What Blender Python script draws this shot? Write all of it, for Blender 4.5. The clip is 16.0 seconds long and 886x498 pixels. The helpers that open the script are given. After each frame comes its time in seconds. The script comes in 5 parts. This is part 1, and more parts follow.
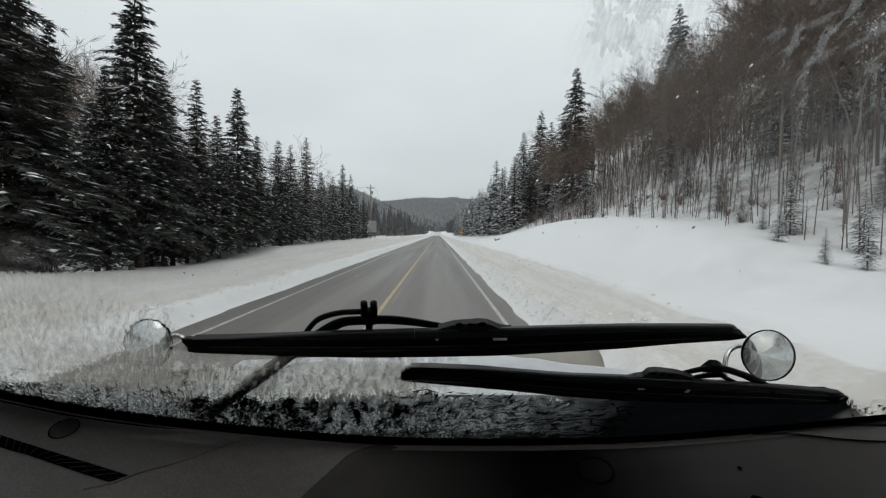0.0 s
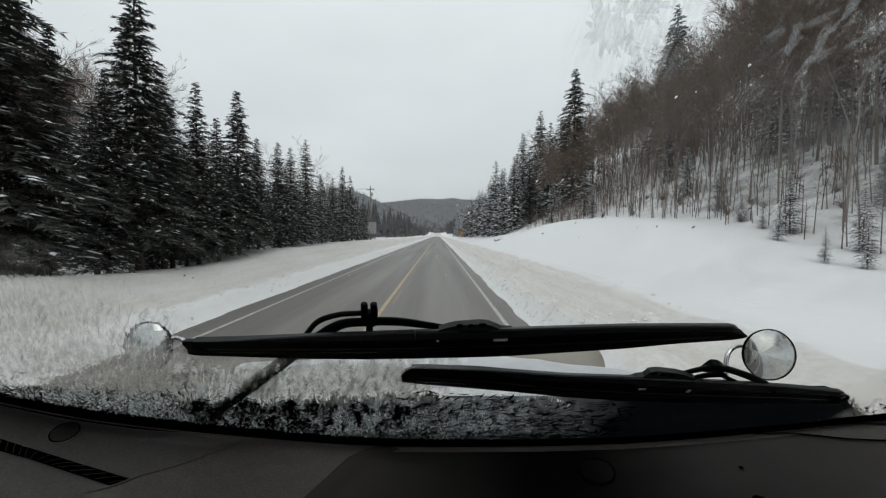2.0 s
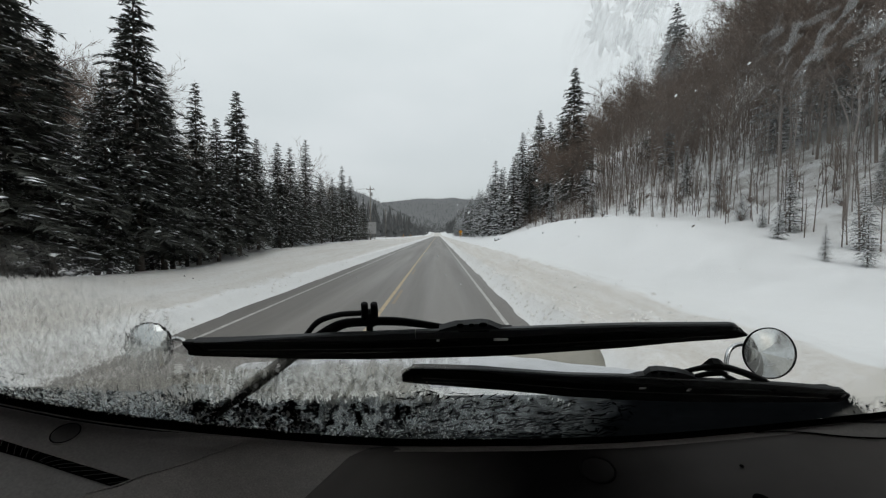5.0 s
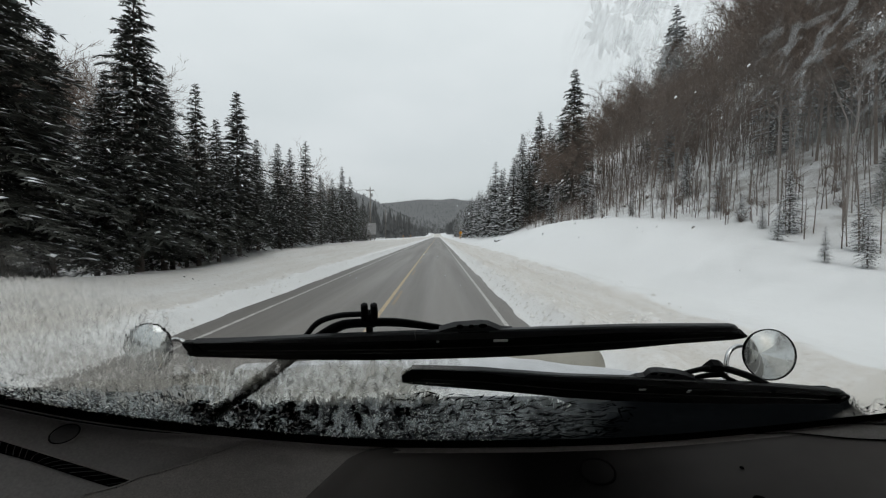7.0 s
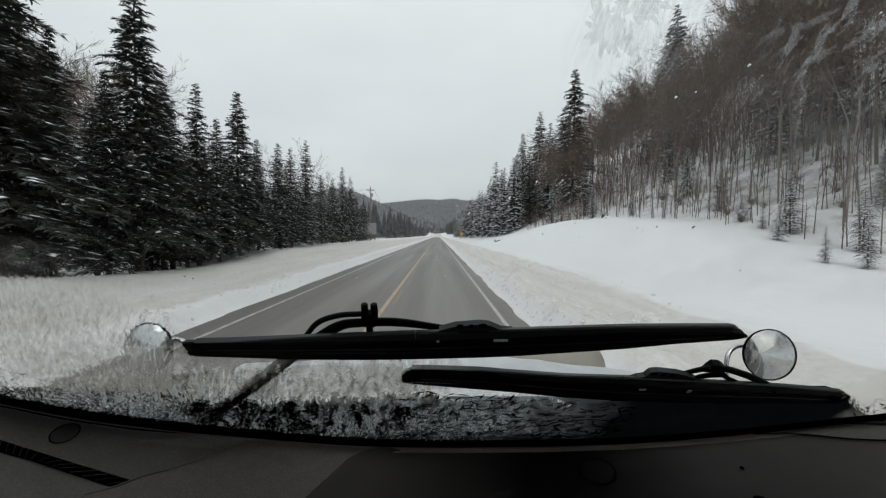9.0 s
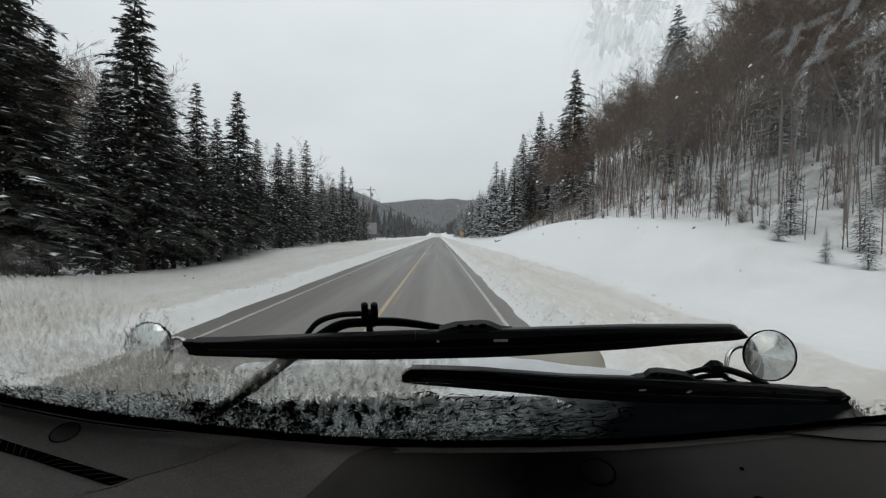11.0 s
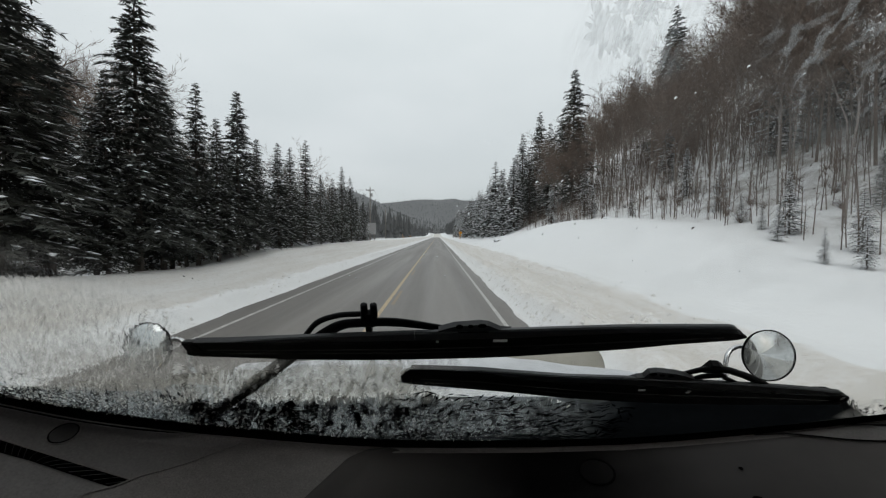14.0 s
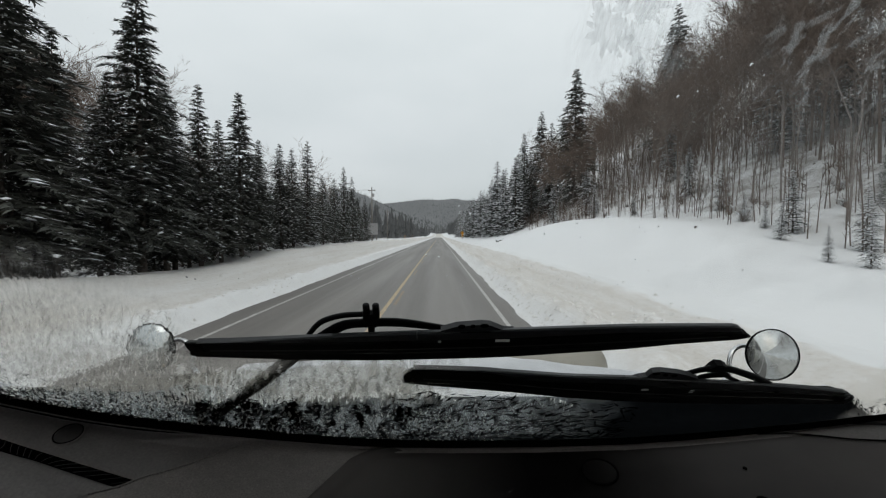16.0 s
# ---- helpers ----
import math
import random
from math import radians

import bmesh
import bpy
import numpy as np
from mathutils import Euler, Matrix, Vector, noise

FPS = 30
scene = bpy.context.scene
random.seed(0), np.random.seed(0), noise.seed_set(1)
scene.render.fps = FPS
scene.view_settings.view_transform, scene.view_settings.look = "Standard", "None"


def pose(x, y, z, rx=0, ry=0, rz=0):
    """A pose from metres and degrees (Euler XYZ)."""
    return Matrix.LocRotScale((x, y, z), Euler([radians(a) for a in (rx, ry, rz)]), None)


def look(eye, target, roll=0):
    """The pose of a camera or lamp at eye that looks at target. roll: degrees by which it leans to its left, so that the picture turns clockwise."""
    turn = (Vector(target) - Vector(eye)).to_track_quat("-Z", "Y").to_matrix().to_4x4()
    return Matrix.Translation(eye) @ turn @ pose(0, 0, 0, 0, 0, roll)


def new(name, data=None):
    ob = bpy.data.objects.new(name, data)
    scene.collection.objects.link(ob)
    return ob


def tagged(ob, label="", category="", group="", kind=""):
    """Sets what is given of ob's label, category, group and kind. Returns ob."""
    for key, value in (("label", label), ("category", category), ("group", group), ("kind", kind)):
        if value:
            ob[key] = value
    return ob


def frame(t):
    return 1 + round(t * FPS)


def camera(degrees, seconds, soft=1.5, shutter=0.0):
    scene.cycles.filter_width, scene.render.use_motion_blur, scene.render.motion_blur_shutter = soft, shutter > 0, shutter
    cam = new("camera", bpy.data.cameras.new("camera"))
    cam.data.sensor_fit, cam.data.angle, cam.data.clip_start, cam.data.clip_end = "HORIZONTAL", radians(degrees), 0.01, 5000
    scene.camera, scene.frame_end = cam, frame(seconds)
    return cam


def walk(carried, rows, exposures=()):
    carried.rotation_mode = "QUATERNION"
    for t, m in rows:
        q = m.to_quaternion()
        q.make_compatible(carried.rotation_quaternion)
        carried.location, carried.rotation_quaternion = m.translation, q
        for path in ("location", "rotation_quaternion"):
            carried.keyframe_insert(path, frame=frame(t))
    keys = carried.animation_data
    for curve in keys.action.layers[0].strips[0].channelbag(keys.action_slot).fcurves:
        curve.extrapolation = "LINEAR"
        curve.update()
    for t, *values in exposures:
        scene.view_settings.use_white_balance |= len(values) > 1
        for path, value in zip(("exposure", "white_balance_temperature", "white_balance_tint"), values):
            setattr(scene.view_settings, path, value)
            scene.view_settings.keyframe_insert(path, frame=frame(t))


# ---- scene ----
# The bus stands in its lane; the camera rides on its dashboard, 2.25 m over the road.
EYE = 2.25
cam = camera(100.0, 16.0, soft=1.25)
BASE = (-0.78, -2.18, 0.0)      # yaw, pitch, roll of the mount
SWAY = [(0, 0.017, -0.182, -0.457), (0.5, 0.014, -0.027, -0.53), (1, 0.037, -0.212, -0.096), (1.5, 0.039, -0.073, -0.258), (2, -0.001, -0.014, -0.145),
        (2.5, 0.013, -0.092, -0.058), (3, 0.03, -0.146, -0.447), (3.5, 0.055, -0.224, -0.533), (4, 0.02, -0.182, -0.045), (6.5, -0.016, 0.07, 0.092),
        (7, -0.021, 0.092, -0.005), (7.5, 0.019, -0.042, -0.217), (8, -0.01, -0.05, 0.05), (8.5, -0.022, 0.19, 0.09), (9, 0.009, 0.071, -0.042),
        (11.5, 0.048, 0.062, -0.169), (12, -0.019, 0.125, -0.158), (12.5, -0.008, 0.076, -0.285), (13, -0.048, 0.054, -0.011), (13.5, -0.1, 0.275, 0.007),
        (14, -0.049, 0.099, -0.154), (14.5, -0.063, 0.074, -0.078), (15, -0.009, -0.029, 0.373), (15.5, 0.233, 0.186, 0.179), (16, 0.235, 0.101, 0.074)]
walk(cam, [(t, pose(0, 0, EYE, 90 + BASE[1] + p, BASE[2] + r, BASE[0] + y)) for t, y, p, r in SWAY],
     exposures=[(0, 0.0), (16, 0.0)])

# ---- world: an overcast winter sky and a weak, wide sun behind the clouds ----
world = bpy.data.worlds.new("overcast_sky")
scene.world = world
world.use_nodes = True
wn, wl = world.node_tree.nodes, world.node_tree.links
wn.clear()
w_out = wn.new("ShaderNodeOutputWorld")
w_bg = wn.new("ShaderNodeBackground")
w_sky = wn.new("ShaderNodeTexSky")
w_sky.sky_type = "NISHITA"
w_sky.sun_disc = False
w_sky.sun_elevation = radians(28)
w_sky.sun_rotation = radians(160)
w_sky.dust_density = 4.0
w_gain = wn.new("ShaderNodeMixRGB")
w_gain.blend_type = "MIX"
w_gain.inputs[0].default_value = 0.93
w_co = wn.new("ShaderNodeTexCoord")
w_map = wn.new("ShaderNodeMapping")
w_map.inputs["Scale"].default_value = (1.2, 1.2, 3.0)
w_noise = wn.new("ShaderNodeTexNoise")
w_noise.inputs["Scale"].default_value = 1.6
w_noise.inputs["Detail"].default_value = 4.0
w_ramp = wn.new("ShaderNodeValToRGB")
w_ramp.color_ramp.elements[0].position = 0.25
w_ramp.color_ramp.elements[0].color = (6.3, 6.75, 6.9, 1)
w_ramp.color_ramp.elements[1].position = 0.75
w_ramp.color_ramp.elements[1].color = (7.4, 7.75, 7.9, 1)
wl.new(w_co.outputs["Generated"], w_map.inputs["Vector"])
wl.new(w_map.outputs["Vector"], w_noise.inputs["Vector"])
wl.new(w_noise.outputs["Fac"], w_ramp.inputs["Fac"])
wl.new(w_sky.outputs["Color"], w_gain.inputs[1])
# the overcast is brighter overhead than over the hills
w_sep = wn.new("ShaderNodeSeparateXYZ")
w_high = wn.new("ShaderNodeValToRGB")
w_high.color_ramp.elements[0].position = 0.06
w_high.color_ramp.elements[0].color = (0.76, 0.765, 0.77, 1)
w_high.color_ramp.elements[1].position = 0.5
w_high.color_ramp.elements[1].color = (1.04, 1.04, 1.04, 1)
w_mul = wn.new("ShaderNodeMixRGB")
w_mul.blend_type = "MULTIPLY"
w_mul.inputs[0].default_value = 1.0
wl.new(w_co.outputs["Generated"], w_sep.inputs["Vector"])
wl.new(w_sep.outputs["Z"], w_high.inputs["Fac"])
wl.new(w_ramp.outputs["Color"], w_mul.inputs[1])
wl.new(w_high.outputs["Color"], w_mul.inputs[2])
wl.new(w_mul.outputs["Color"], w_gain.inputs[2])
wl.new(w_gain.outputs["Color"], w_bg.inputs["Color"])
w_bg.inputs["Strength"].default_value = 0.115
wl.new(w_bg.outputs["Background"], w_out.inputs["Surface"])

sun_data = bpy.data.lights.new("sun", "SUN")
sun_data.energy = 0.5
sun_data.angle = radians(40)
sun_data.color = (1.0, 0.97, 0.93)
sun = new("sun", sun_data)
sun.matrix_world = look((0, 0, 60), (8, 30, 20))


# ---- materials ----
class Nodes:
    """A small builder of node materials."""

    def __init__(self, name):
        self.mat = bpy.data.materials.new(name)
        self.mat.use_nodes = True
        self.t = self.mat.node_tree
        self.t.nodes.clear()
        self.out = self.t.nodes.new("ShaderNodeOutputMaterial")

    def add(self, kind, **inputs):
        n = self.t.nodes.new(kind)
        for k, v in inputs.items():
            self.put(n, k, v)
        return n

    def put(self, n, key, v):
        s = n.inputs[int(key[1:])] if key[0] == "_" else n.inputs[key.replace("_", " ")]
        if isinstance(v, bpy.types.NodeSocket):
            self.t.links.new(v, s)
        else:
            s.default_value = v

    def coords(self, kind="Object", scale=(1, 1, 1)):
        c = self.add("ShaderNodeTexCoord")
        m = self.add("ShaderNodeMapping", Scale=scale)
        self.t.links.new(c.outputs[kind], m.inputs["Vector"])
        return m.outputs["Vector"]

    def noise(self, scale, vec=None, detail=5.0, rough=0.55, distort=0.0):
        n = self.add("ShaderNodeTexNoise", Scale=scale, Detail=detail, Roughness=rough, Distortion=distort)
        if vec is not None:
            self.t.links.new(vec, n.inputs["Vector"])
        return n.outputs["Fac"]

    def ramp(self, fac, *stops):
        r = self.add("ShaderNodeValToRGB", Fac=fac)
        e = r.color_ramp.elements
        while len(e) < len(stops):
            e.new(0.5)
        for el, (p, c) in zip(e, stops):
            el.position = p
            el.color = (c, c, c, 1) if not isinstance(c, tuple) else (*c, 1)
        return r.outputs["Color"]

    def mix(self, fac, a, b, blend="MIX"):
        n = self.add("ShaderNodeMixRGB")
        n.blend_type = blend
        for i, v in ((0, fac), (1, a), (2, b)):
            if isinstance(v, tuple):
                v = (*v, 1)
            self.put(n, "_%d" % i, v)
        return n.outputs["Color"]

    def calc(self, op, a, b=0.0):
        n = self.add("ShaderNodeMath", _0=a, _1=b)
        n.operation = op
        return n.outputs["Value"]

    def bump(self, height, strength=0.3, distance=0.01):
        n = self.add("ShaderNodeBump", Height=height, Strength=strength, Distance=distance)
        return n.outputs["Normal"]

    def done(self, shader):
        self.t.links.new(shader, self.out.inputs["Surface"])
        return self.mat

    def surface(self, color, rough=0.6, metal=0.0, normal=None, spec=0.5):
        b = self.add("ShaderNodeBsdfPrincipled", Base_Color=color if not isinstance(color, tuple) else (*color, 1), Roughness=rough, Metallic=metal)
        b.inputs["Specular IOR Level"].default_value = spec
        if normal is not None:
            self.t.links.new(normal, b.inputs["Normal"])
        return self.done(b.outputs["BSDF"])


def plain(name, col, rough=0.6, metal=0.0, scale=30.0, vary=0.25, bump=0.15, dist=0.002, spec=0.5):
    n = Nodes(name)
    v = n.coords()
    f = n.noise(scale, v)
    g = n.noise(scale * 0.13, v, 3.0)
    lo = tuple(c * (1 - vary) for c in col)
    hi = tuple(min(1.0, c * (1 + vary)) for c in col)
    c = n.mix(n.ramp(f, (0.3, 0.0), (0.7, 1.0)), lo, hi)
    c = n.mix(n.ramp(g, (0.35, 0.0), (0.7, 0.35)), c, lo)
    return n.surface(c, n.ramp(g, (0.3, max(0.02, rough - 0.1)), (0.7, min(1.0, rough + 0.1))), metal, n.bump(f, bump, dist), spec)


def make_snow():
    """Snow: clean away from the road, grey and sandy where the plough has thrown it."""
    n = Nodes("snow")
    v = n.coords()
    fine, mid = n.noise(9.0, v, 8.0, 0.65), n.noise(1.1, v, 5.0)
    sep = n.add("ShaderNodeSeparateXYZ", Vector=v)
    off = n.calc("ABSOLUTE", n.calc("ADD", sep.outputs["X"], 1.75))
    reach = n.calc("DIVIDE", n.calc("ADD", off, n.calc("MULTIPLY", mid, 1.2)), 20.0)
    left = n.ramp(reach, (0.220, 1.0), (0.245, 0.2), (0.285, 0.25), (0.305, 0.85), (0.40, 0.8), (0.44, 0.42), (0.58, 0.0))
    # the ploughed bank on the right ends at its crest
    bank = n.calc("DIVIDE", n.calc("ADD", off, n.calc("MULTIPLY", mid, 0.6)), 20.0)
    right = n.ramp(bank, (0.205, 1.0), (0.219, 0.30), (0.236, 0.35), (0.252, 0.95), (0.338, 0.88), (0.347, 0.14), (0.48, 0.0))
    side = n.calc("GREATER_THAN", sep.outputs["X"], -1.75)
    near = n.calc("ADD", left, n.calc("MULTIPLY", side, n.calc("SUBTRACT", right, left)))
    streak = n.noise(1.0, n.coords("Object", (3.0, 0.12, 3.0)), 6.0, 0.6)
    near = n.calc("MULTIPLY", near, n.ramp(n.calc("ADD", n.calc("DIVIDE", sep.outputs["X"], 20.0), 0.5), (0.25, 0.92), (0.5, 1.0)))
    dirt = n.calc("MULTIPLY", near, n.ramp(n.calc("ADD", n.calc("MULTIPLY", fine, 0.5), n.calc("MULTIPLY", streak, 0.6)), (0.36, 0.35), (0.66, 1.0)))
    col = n.mix(dirt, (0.795, 0.808, 0.818), (0.55, 0.515, 0.47))
    grit = n.calc("MULTIPLY", near, n.ramp(n.noise(26.0, v, 3.0), (0.63, 0.0), (0.72, 0.6)))
    col = n.mix(grit, col, (0.32, 0.29, 0.25))
    # forest litter under the trees
    deep = n.ramp(n.calc("DIVIDE", off, 60.0), (0.225, 0.0), (0.33, 0.85))
    litter = n.calc("MULTIPLY", deep, n.ramp(n.noise(0.9, v, 7.0, 0.7), (0.40, 0.0), (0.66, 1.0)))
    col = n.mix(litter, col, (0.20, 0.17, 0.14))
    # woods that cover the far hills, distance haze mixed into their grey
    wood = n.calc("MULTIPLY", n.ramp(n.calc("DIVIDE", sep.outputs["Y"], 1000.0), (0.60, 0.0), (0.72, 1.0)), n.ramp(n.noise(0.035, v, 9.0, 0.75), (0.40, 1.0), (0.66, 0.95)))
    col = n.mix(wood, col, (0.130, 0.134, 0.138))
    h = n.calc("ADD", n.calc("MULTIPLY", fine, 0.35), n.calc("MULTIPLY", mid, 1.0))
    return n.surface(col, 0.75, 0.0, n.bump(h, 0.55, 0.10), 0.25)


def make_asphalt():
    n = Nodes("asphalt")
    v = n.coords()
    grain, mid = n.noise(60.0, v, 4.0), n.noise(0.9, n.coords("Object", (1.0, 0.035, 1.0)), 5.0)
    sep = n.add("ShaderNodeSeparateXYZ", Vector=v)
    # wheel tracks: two salt-pale bands a lane, worn darker between
    lane = n.calc("PINGPONG", n.calc("ADD", sep.outputs["X"], 1.55), 1.8)
    track = n.ramp(n.calc("DIVIDE", lane, 1.8), (0.10, 0.35), (0.36, 0.0), (0.55, 0.05), (0.80, 0.9), (1.0, 1.0))
    long = n.noise(1.0, n.coords("Object", (2.2, 0.03, 1.0)), 6.0, 0.6)
    salt = n.calc("ADD", n.calc("MULTIPLY", track, 0.55), n.calc("MULTIPLY", n.ramp(long, (0.35, 0.0), (0.7, 1.0)), 0.45))
    col = n.mix(salt, (0.126, 0.112, 0.098), (0.238, 0.215, 0.192))
    col = n.mix(n.calc("MULTIPLY", mid, 0.5), col, (0.10, 0.098, 0.095))
    edge = n.ramp(n.calc("DIVIDE", n.calc("ABSOLUTE", n.calc("ADD", sep.outputs["X"], 1.75)), 5.0), (0.76, 0.0), (0.86, 0.8))
    col = n.mix(n.calc("MULTIPLY", edge, n.ramp(n.noise(5.0, v, 6.0), (0.35, 0.2), (0.65, 1.0))), col, (0.085, 0.078, 0.07))
    col = n.mix(n.ramp(grain, (0.35, 0.0), (0.75, 0.5)), col, (0.20, 0.20, 0.20))
    return n.surface(col, n.ramp(mid, (0.3, 0.42), (0.7, 0.62)), 0.0, n.bump(grain, 0.35, 0.006), 0.5)


def make_line(name, col, worn=0.75):
    n = Nodes(name)
    v = n.coords()
    wear = n.noise(5.0, n.coords("Object", (6.0, 0.6, 1.0)), 7.0, 0.7)
    c = n.mix(n.ramp(wear, (0.42 - 0.3 * (worn > 0.8), 0.0), (0.66, worn)), col, (0.15, 0.14, 0.13))
    return n.surface(c, 0.6, 0.0, n.bump(n.noise(60.0, v), 0.2, 0.003))


def make_leafy(name, dark, light, rough=0.7):
    n = Nodes(name)
    geo = n.add("ShaderNodeNewGeometry")
    inf = n.add("ShaderNodeObjectInfo")
    f = n.calc("ADD", n.calc("MULTIPLY", geo.outputs["Random Per Island"], 0.65), n.calc("MULTIPLY", inf.outputs["Random"], 0.35))
    return n.surface(n.mix(f, dark, light), rough, 0.0, None, 0.2)


M_SNOW = make_snow()
M_ASPHALT = make_asphalt()
M_WHITE_LINE = make_line("white_line_paint", (0.54, 0.53, 0.51), 0.79)
M_YELLOW_LINE = make_line("yellow_line_paint", (0.52, 0.395, 0.235))
M_FADED_LINE = make_line("faded_yellow_paint", (0.40, 0.29, 0.16), 0.85)
M_NEEDLES = make_leafy("spruce_needles", (0.041, 0.045, 0.042), (0.106, 0.110, 0.096))
M_BARK = plain("bark", (0.085, 0.070, 0.060), 0.9, 0, 14, 0.4, 0.6, 0.02)
M_GREY_BARK = plain("grey_bark", (0.225, 0.200, 0.184), 0.9, 0, 10, 0.35, 0.5, 0.01)
M_TWIGS = make_leafy("bare_twigs", (0.092, 0.070, 0.058), (0.205, 0.162, 0.136), 0.9)
M_BOUGH_SNOW = plain("bough_snow", (0.80, 0.82, 0.85), 0.8, 0, 6, 0.08, 0.3, 0.02, 0.2)
M_WET_SNOW = plain("wet_snow", (0.58, 0.59, 0.605), 0.55, 0, 14, 0.10, 0.4, 0.006, 0.3)
# distant spruces, their colours paled and greyed to stand for haze
M_HAZED_WOODS = make_leafy("hazed_woods", (0.085, 0.089, 0.090), (0.160, 0.163, 0.166), 0.9)
M_RUBBER = plain("black_rubber", (0.0022, 0.0022, 0.0024), 0.55, 0, 120, 0.2, 0.1, 0.0005, 0.08)
M_WIPER = plain("wiper_black_paint", (0.0020, 0.0020, 0.0022), 0.5, 0, 160, 0.3, 0.15, 0.0004, 0.08)
M_WIPER_EDGE = plain("wet_grey_plastic", (0.019, 0.0195, 0.021), 0.45, 0, 90, 0.3, 0.15, 0.0005)
M_DASH = plain("dash_vinyl", (0.190, 0.173, 0.165), 0.62, 0, 420, 0.28, 0.35, 0.0006, 0.3)
M_DASH_DARK = plain("dark_vinyl", (0.008, 0.0078, 0.0078), 0.75, 0, 420, 0.2, 0.3, 0.0006, 0.12)
M_SLAT = plain("vent_slat_plastic", (0.030, 0.029, 0.029), 0.6, 0, 200, 0.2, 0.1, 0.0004)
M_SEAL = plain("grey_seal", (0.130, 0.123, 0.119), 0.6, 0, 200, 0.2, 0.2, 0.0004)
# sunken panel: the recess's shade is put into a darker vinyl colour
M_PANEL = plain("shaded_panel_vinyl", (0.162, 0.150, 0.146), 0.5, 0, 300, 0.2, 0.25, 0.0005, 0.4)
M_PLUG = plain("plug_plastic", (0.045, 0.042, 0.041), 0.5, 0, 200, 0.2, 0.2, 0.0004)
M_BLACK = plain("black_plastic", (0.003, 0.003, 0.003), 0.8, 0, 80, 0.2, 0.1, 0.001, 0.0)
M_COWL = plain("wet_black_cowl", (0.003, 0.0035, 0.004), 0.8, 0, 40, 0.4, 0.3, 0.003, 0.0)
M_CREAM = plain("cream_bus_paint", (0.31, 0.298, 0.258), 0.3, 0, 9, 0.10, 0.03, 0.001)
M_WHITE = plain("white_bus_paint", (0.62, 0.625, 0.61), 0.35, 0, 6, 0.10, 0.05, 0.002)
M_LINING = plain("grey_cab_lining", (0.09, 0.088, 0.085), 0.8, 0, 50, 0.15, 0.2, 0.002)
M_CHROME = plain("mirror_arm_metal", (0.55, 0.56, 0.57), 0.28, 1.0, 60, 0.1, 0.05, 0.001)
def make_mirror():
    """Mirror glass under a thin film of road dirt."""
    n = Nodes("mirror_glass")
    m = n.add("ShaderNodeBsdfGlossy", Color=(0.60, 0.63, 0.63, 1), Roughness=0.04)
    d = n.add("ShaderNodeBsdfDiffuse", Color=(0.36, 0.37, 0.37, 1))
    x = n.add("ShaderNodeMixShader", Fac=n.ramp(n.noise(30.0, n.coords()), (0.35, 0.18), (0.7, 0.40)))
    n.t.links.new(m.outputs[0], x.inputs[1])
    n.t.links.new(d.outputs[0], x.inputs[2])
    return n.done(x.outputs[0])


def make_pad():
    """Matt pad with shade painted in: black in the middle, greyer towards both ends."""
    n = Nodes("shaded_black_vinyl")
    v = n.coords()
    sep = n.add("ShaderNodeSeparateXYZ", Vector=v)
    unshaded = n.ramp(n.calc("ADD", sep.outputs["X"], n.calc("MULTIPLY", n.calc("SUBTRACT", n.noise(9.0, v), 0.5), 0.12)), (0.17, 0.0), (0.30, 0.17), (0.75, 1.0))
    unshaded = n.calc("ADD", unshaded, n.ramp(n.calc("ADD", sep.outputs["X"], 0.30), (0.02, 0.78), (0.16, 0.53), (0.27, 0.25), (0.40, 0.0)))
    col = n.mix(unshaded, (0.0048, 0.0046, 0.0046), (0.112, 0.104, 0.100))
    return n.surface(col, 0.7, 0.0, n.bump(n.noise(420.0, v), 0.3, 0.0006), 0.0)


M_MIRROR = make_mirror()
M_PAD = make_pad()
M_CLOD = plain("dirty_snow_clods", (0.70, 0.69, 0.67), 0.8, 0, 12, 0.25, 0.4, 0.01, 0.2)
M_GREY_ROCK = plain("grey_rock", (0.13, 0.12, 0.11), 0.85, 0, 3.0, 0.5, 0.8, 0.05)
M_POLE = plain("grey_pole_wood", (0.17, 0.155, 0.14), 0.85, 0, 8, 0.3, 0.4, 0.01)
M_SIGN_GREEN = plain("green_sign_face", (0.01, 0.20, 0.12), 0.45, 0, 10, 0.1, 0.03)
M_SIGN_YELLOW = plain("amber_sign_face", (0.80, 0.33, 0.01), 0.45, 0, 10, 0.1, 0.03)
M_SIGN_GREY = plain("grey_sign_back", (0.30, 0.30, 0.30), 0.6, 0, 5, 0.2, 0.1)
M_SIGN_WHITE = plain("white_sign_paint", (0.75, 0.75, 0.73), 0.5, 0, 10, 0.1, 0.03)
M_WIRE = plain("black_wire", (0.03, 0.03, 0.03), 0.6, 0, 5, 0.1, 0.0)
M_BROWN_ROCK = plain("grey_brown_rock", (0.20, 0.165, 0.138), 0.85, 0, 3.2, 0.5, 0.8, 0.05)
M_ROCK = plain("red_brown_rock", (0.24, 0.145, 0.105), 0.85, 0, 2.2, 0.5, 0.8, 0.06)


def make_windshield():
    n = Nodes("windshield_glass")
    clear = n.add("ShaderNodeBsdfTransparent", Color=(0.965, 0.975, 0.97, 1))
    gloss = n.add("ShaderNodeBsdfGlossy", Roughness=0.0)
    fr = n.add("ShaderNodeFresnel", IOR=1.45)
    m = n.add("ShaderNodeMixShader", Fac=n.calc("MULTIPLY", fr.outputs["Fac"], 0.10))
    n.t.links.new(clear.outputs[0], m.inputs[1])
    n.t.links.new(gloss.outputs[0], m.inputs[2])
    return n.done(m.outputs[0])


